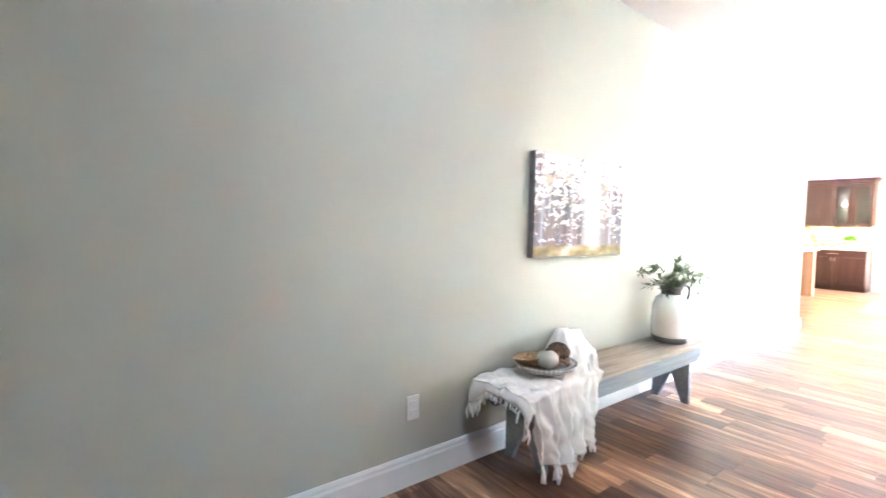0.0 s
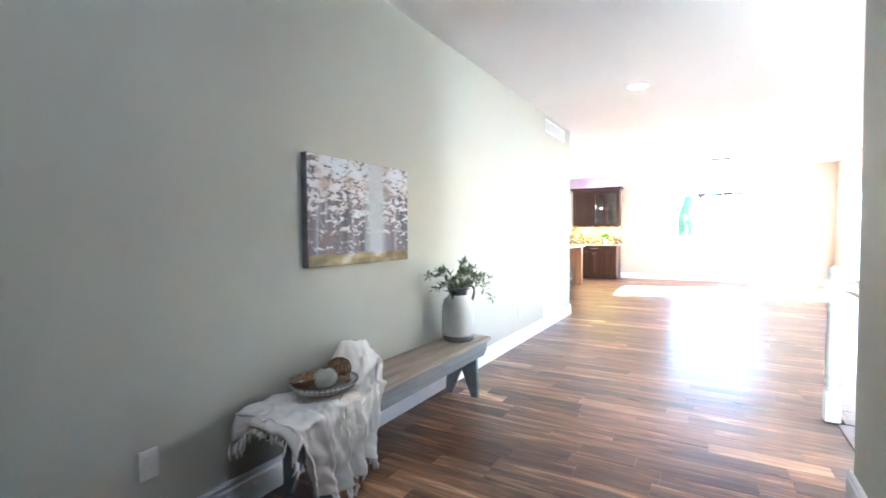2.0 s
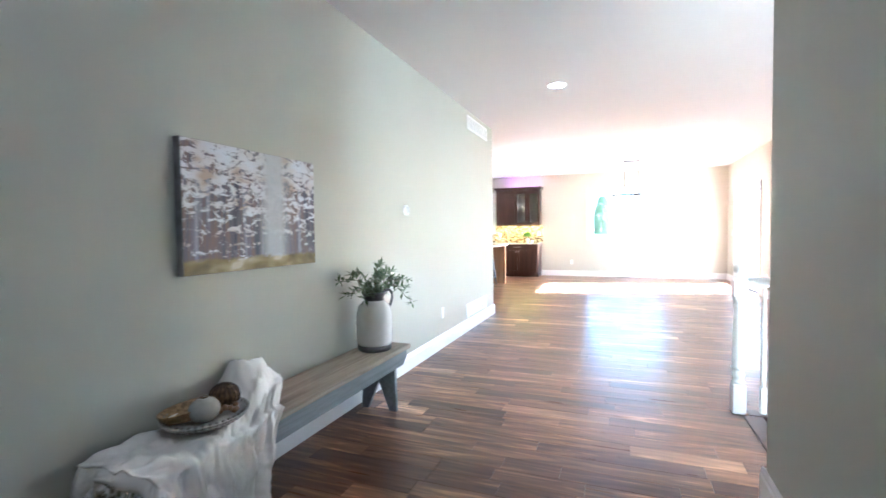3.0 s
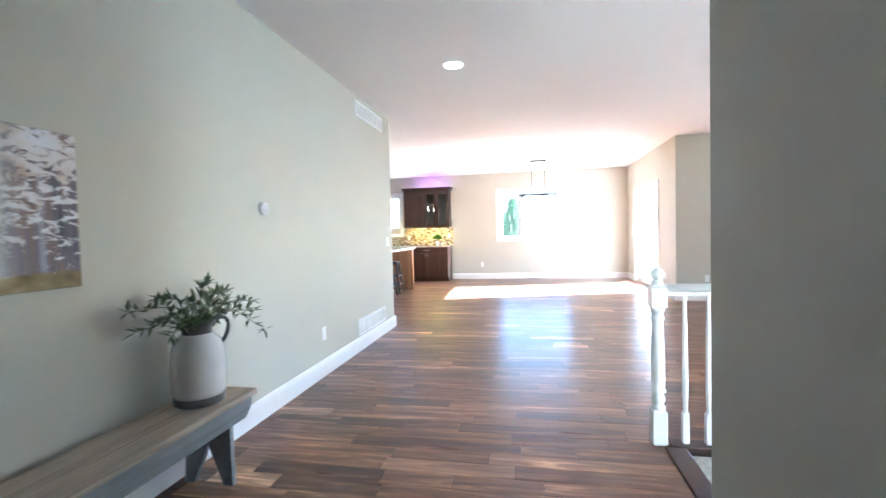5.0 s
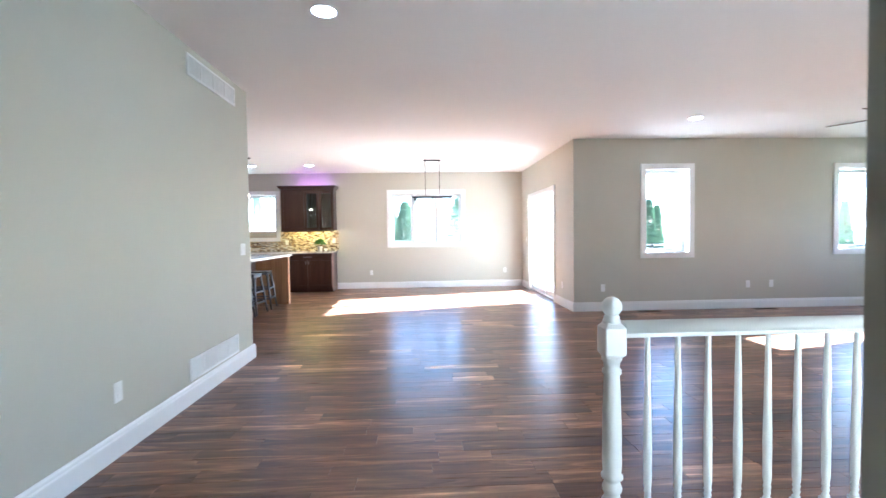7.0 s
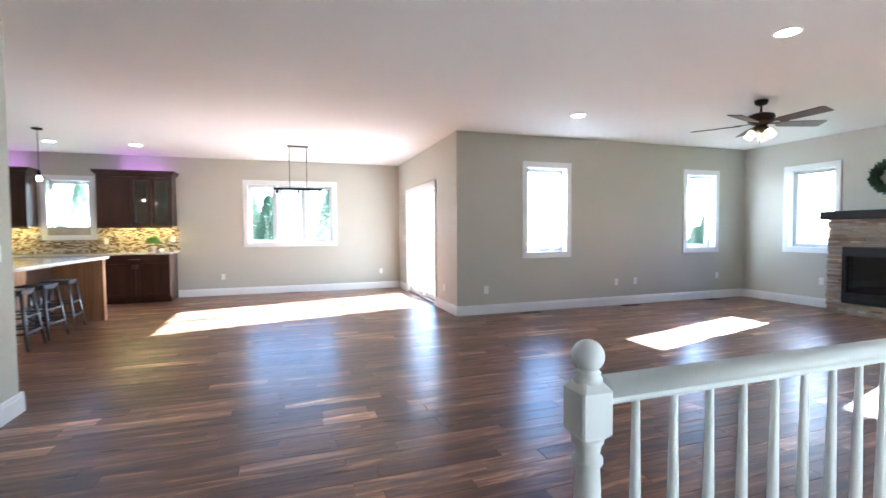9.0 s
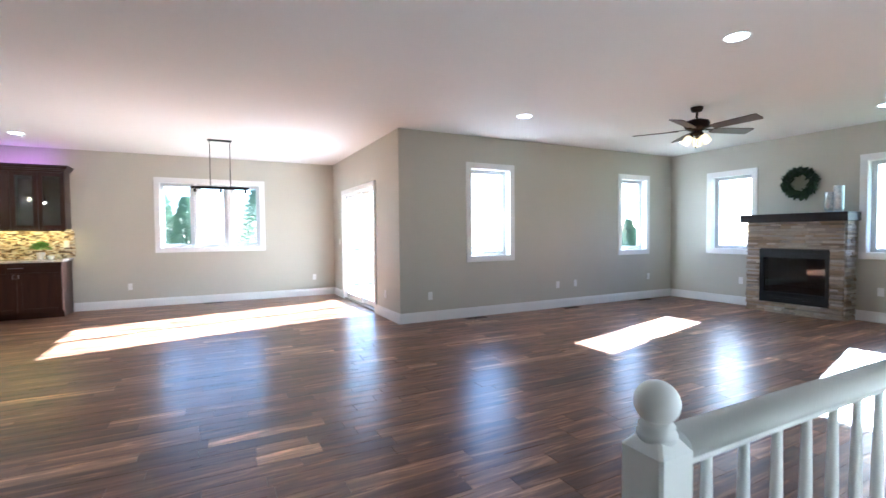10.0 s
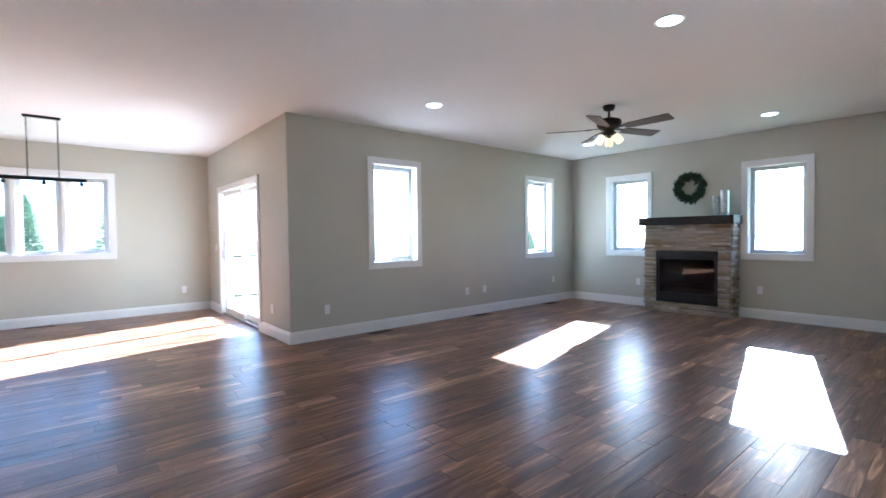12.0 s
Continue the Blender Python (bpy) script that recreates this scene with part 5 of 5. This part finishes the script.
for v_ in range(6):
    bm = bmesh.new()
    vs = box(bm, (-0.5, -0.5, -0.5), (0.5, 0.5, 0.5))
    bmesh.ops.subdivide_edges(bm, edges=[e for e in bm.edges if abs(e.verts[0].co.x - e.verts[1].co.x) > 0.5], cuts=2)
    for v in bm.verts:
        if v.co.y < 0:
            v.co.y += rng.uniform(-0.16, 0.16)
            v.co.z *= rng.uniform(0.86, 0.98)
            if abs(v.co.x) > 0.49:
                v.co.x *= rng.uniform(0.965, 0.995)
    stone_bm.append(mesh_of("stone", bm, STONE))


def stone(m, sx, sy, sz):
    o = new("stone", stone_bm[rng.randrange(6)])
    o.parent = fp
    o.matrix_local = m @ Matrix.Diagonal((sx, sy, sz, 1))


def lay(m, u0, u1, z0, z1, skip, heights=(0.020, 0.026, 0.032, 0.042)):
    z = z0
    while z < z1 - 0.012:
        h = min(rng.choice(heights), z1 - z)
        if z1 - z - h < 0.015:
            h = z1 - z
        u = u0
        while u < u1 - 0.005:
            ln = rng.uniform(0.09, 0.32)
            e = min(u + ln, u1)
            if u1 - e < 0.05:
                e = u1
            a, b = u, e
            for s in skip:
                if z + h > s[2] + 0.005 and z < s[3] - 0.005:
                    if a < s[0] < b:
                        b = s[0]
                    elif s[0] <= a < s[1]:
                        a = b = s[1]
                        break
            if b - a > 0.02:
                d = rng.uniform(0.024, 0.056)
                stone(m @ pose((a + b) / 2, 0.02 - d / 2, z + h / 2), b - a - 0.002, d, h - 0.002)
                u = b
            else:
                u = max(e if a != b else a, u + 0.02)
        z += h


lay(pose(FX, 0, 0, 0, 0, -90), -FY1, -FY0, 0.0, FZ, [(-B1, -B0, BZ0, BZ1)])
lay(pose(0, FY0, 0, 0, 0, 0), FX + 0.02, EAST - 0.002, 0.0, FZ, [])
lay(pose(0, FY1, 0, 0, 0, 180), -EAST + 0.002, -FX - 0.02, 0.0, FZ, [], (0.05, 0.06))

wr = thing("wreath", pose(EAST - 0.04, 6.93, 1.99), "dark green leafy wreath hung over the mantel", "wreath")
part("ring", bm_tube([(0, 0.175 * math.cos(a), 0.175 * math.sin(a)) for a in [2 * math.pi * q / 32 for q in range(33)]], 0.016, 7), TWIG, wr)
bm = bmesh.new()
for k in range(520):
    a = rng.uniform(0, 2 * math.pi)
    p = Vector((rng.uniform(-0.05, 0.02), 0.175 * math.cos(a), 0.175 * math.sin(a)))
    tang = Vector((0, -math.sin(a), math.cos(a)))
    rad = Vector((0, math.cos(a), math.sin(a)))
    leaf(bm, p, tang * rng.uniform(0.1, 0.9) + rad * rng.uniform(-0.75, 0.95) + Vector((rng.uniform(-0.9, -0.05), 0, 0)), (-1, 0, 0.1), rng.uniform(0.075, 0.125), rng.uniform(0.03, 0.05))
part("leaves", bm, WREATHLEAF, wr)

for y, h, r in ((6.50, 0.29, 0.05), (6.38, 0.37, 0.06)):
    c = thing("hurricane_candle_holder", pose(9.70, y, FZ + 0.125), "silvery mercury-glass candle holder on the mantel", "candle holder", "mantel candle holders")
    part("foot", bm_lathe([(r * 0.95, 0.0), (r, 0.006), (r * 0.6, 0.02), (r * 0.5, 0.03)], 24), MERCURY, c)
    part("glass_cylinder", bm_lathe([(r * 0.85, 0.028), (r, 0.04), (r, h - 0.01), (r * 1.02, h), (r * 0.95, h), (r * 0.94, 0.04)], 28, cap=False), MERCURY, c)
    part("candle", bm_lathe([(r * 0.6, 0.035), (r * 0.6, h * 0.6), (0.002, h * 0.61)], 18), LINEN, c, "cream pillar candle")

# ---- outside ----
deck = thing("deck", pose(0, 0, 0), "grey wooden deck outside the patio door", "deck")
DX0, DX1, DY0, DY1, DZ = DINE_E + T_OUT, 9.9, NORTH + T_OUT, 14.2, -0.06
part("deck_frame", bm_box((DX0 + 0.02, DY0 + 0.02, DZ - 0.28), (DX1, DY1, DZ - 0.03)), DECKWOOD, deck)
me = mesh_of("board", bm_box((0, 0, -0.028), (DX1 - DX0, 0.136, 0), 0.004), DECKWOOD)
y = DY0
while y + 0.14 < DY1:
    o = new("board", me)
    o.parent = deck
    o.matrix_local = pose(DX0, y, DZ)
    y += 0.142
for x, y in ((DX0 + 0.1, DY1 - 0.1), (DX1 - 0.1, DY1 - 0.1), (DX1 - 0.1, DY0 + 0.15), (7.0, DY1 - 0.1)):
    part("deck_support", bm_box((x - 0.07, y - 0.07, -2.9), (x + 0.07, y + 0.07, DZ - 0.28)), DECKWOOD, deck)
dr_ = thing("deck_railing", pose(0, 0, DZ), "dark slim metal railing round the deck edge", "railing")
for (xa, ya), (xb, yb) in (((DX0 + 0.05, DY1 - 0.05), (DX1 - 0.05, DY1 - 0.05)), ((DX1 - 0.05, DY1 - 0.05), (DX1 - 0.05, DY0 + 0.05))):
    for z in (0.10, 0.95):
        part("rail_bar", bm_tube([(xa, ya, z), (xb, yb, z)], 0.018, 8), IRON, dr_)
    n_ = int(math.hypot(xb - xa, yb - ya) / 1.6)
    for k in range(n_ + 1):
        s = k / n_
        part("rail_post", bm_box((xa + (xb - xa) * s - 0.025, ya + (yb - ya) * s - 0.025, 0), (xa + (xb - xa) * s + 0.025, ya + (yb - ya) * s + 0.025, 1.0), 0.003), IRON, dr_)
    m_ = int(math.hypot(xb - xa, yb - ya) / 0.13)
    for k in range(1, m_):
        s = k / m_
        part("picket", bm_tube([(xa + (xb - xa) * s, ya + (yb - ya) * s, 0.1), (xa + (xb - xa) * s, ya + (yb - ya) * s, 0.95)], 0.007, 5), IRON, dr_)


def conifer(x, y, h, r, seed, label="tall blue-green conifer in the yard"):
    rg = random.Random(seed)
    t = thing("conifer", pose(x, y, -2.8), label, "tree", "conifers in the yard")
    part("trunk", bm_tube([(0, 0, 0), (0.02, 0, h * 0.5), (0, 0, h * 0.97)], [0.16, 0.09, 0.015], 8), BARK, t)
    bm = bmesh.new()
    N = 6500
    for k in range(N):
        s = rg.random() ** 0.8
        z = 0.25 + s * (h - 0.3)
        lobe = 0.75 + 0.3 * noise.noise((math.cos(seed + k * 0.7) * 1.3, z * 1.4, seed))
        rr = r * min(1.0, (1 - s) * 2.2) ** 0.6 * lobe if r < 0.8 else r * (1 - s) ** 0.6 * lobe
        a = rg.uniform(0, 2 * math.pi)
        q = rr * rg.uniform(0.45, 1.0)
        p = Vector((q * math.cos(a), q * math.sin(a), z))
        leaf(bm, p, Vector((math.cos(a), math.sin(a), rg.uniform(-0.2, 0.9))), (0, 0, 1), rg.uniform(0.16, 0.34) * (0.6 + r * 0.2), rg.uniform(0.07, 0.14))
    part("crown", bm, CONIFER, t)


for k, (x, y, h, r) in enumerate(((-0.8, 34, 6.7, 2.5), (0.55, 34.6, 6.4, 1.7), (4.8, 34, 7.3, 3.2), (17.45, 34, 6.3, 0.62), (18.15, 34.2, 6.4, 0.62), (18.9, 34.5, 6.0, 0.55), (16.9, 34.2, 4.7, 0.7), (28.1, 30, 5.6, 1.0), (29.3, 30.5, 5.9, 0.9), (20.8, 20, 4.2, 0.75), (21.5, 20.1, 4.75, 0.62), (22.2, 20.4, 4.3, 0.6), (-19, 60, 9.5, 2.0), (-23, 62, 9.0, 2.2), (-15, 64, 8.6, 2.0))):
    conifer(x, y, h, r, 100 + k)

house = thing("neighbour_house", pose(-14.5, 44, -2.8), "pale sided neighbouring house with a light grey roof", "house")
bm = bmesh.new()
prism(bm, [(-5, 0), (5, 0), (5, 3.0), (0, 5.4), (-5, 3.0)], -4, 4)
part("wall", bm, SIDING, house)
for s in (-1, 1):
    bm = bmesh.new()
    prism(bm, [(0, 5.42), (s * 5.5, 2.78), (s * 5.5, 2.93), (0, 5.6)], -4.5, 4.5)
    part("roof", bm, ROOFING, house)
for x in (-2.6, 2.6):
    w = part("window", bm_box((x - 0.6, -4.05, 0.9), (x + 0.6, -3.98, 2.2), 0.01), TRIM, house)
    part("pane", bm_box((x - 0.5, -4.07, 1.0), (x + 0.5, -4.045, 2.1)), plain("dark_pane", (0.06, 0.08, 0.1), 0.1), w)

# ---- floor planks, laid along x ----
rng = random.Random(3)
PW = 0.125
GAP = 0.0009
plank_mesh = {}


def plank_geometry(ln):
    c = 0.0013
    a, b, w = 0.0, ln - GAP, PW - GAP
    lo, mid, hi = -0.0135, -0.0013, 0.0
    v = [(a, 0, lo), (b, 0, lo), (b, w, lo), (a, w, lo), (a, 0, mid), (b, 0, mid), (b, w, mid), (a, w, mid), (a + c, c, hi), (b - c, c, hi), (b - c, w - c, hi), (a + c, w - c, hi)]
    f = [(8, 9, 10, 11)]
    for q in (0, 4):
        for k in range(4):
            f.append((q + k, q + (k + 1) % 4, q + 4 + (k + 1) % 4, q + 4 + k))
    return v, f


def spans(y):
    if y < SOUTH:
        return [(0.0, HALL_R)]
    if y < RAIL_Y - 0.05:
        return [(0.0, STAIR_X0 - 0.085), (STAIR_X1, EAST)]
    if y < HALL_END:
        return [(0.0, EAST)]
    if y < NORTH:
        return [(-6.0, EAST)]
    return [(-6.0, DINE_E)]


near, rest_v, rest_f = 0, [], []
row = 0
y = -3.976
while y < BACK - 0.01:
    for x0, x1 in spans(y + PW / 2):
        x = x0 - rng.uniform(0, 0.6)
        while x < x1 - 0.004:
            ln = rng.choice((0.3, 0.36, 0.45, 0.55, 0.7, 0.85, 1.0, 1.2))
            a, e = max(x, x0), min(x + ln, x1)
            x += ln
            if e - a < 0.02:
                continue
            L = round(e - a, 2) if (a > x0 and e < x1) else round(e - a, 4)
            tilt = (rng.uniform(-0.10, 0.10), rng.uniform(-0.03, 0.03), rng.uniform(-0.0006, 0.0))
            if 3.3 < y < 7.3 and 0.2 < (a + e) / 2 < 5.6 and near < 300:
                if L not in plank_mesh:
                    me = bpy.data.meshes.new("plank")
                    gv, gf = plank_geometry(L)
                    me.from_pydata(gv, [], gf)
                    me.materials.append(FLOORWOOD)
                    plank_mesh[L] = me
                o = new("plank", plank_mesh[L])
                o.parent = floor_ob
                o.matrix_local = pose(a, y, tilt[2], tilt[0], tilt[1], 0)
                near += 1
            else:
                gv, gf = plank_geometry(L)
                M = pose(a, y, tilt[2], tilt[0], tilt[1], 0)
                n0 = len(rest_v)
                rest_v += [tuple(M @ Vector(p)) for p in gv]
                rest_f += [tuple(n0 + k for k in f) for f in gf]
    y += PW
me = bpy.data.meshes.new("planks")
me.from_pydata(rest_v, [], rest_f)
me.materials.append(FLOORREST)
o = new("planks", me)
o.parent = floor_ob
tagged(o, kind="stuff")
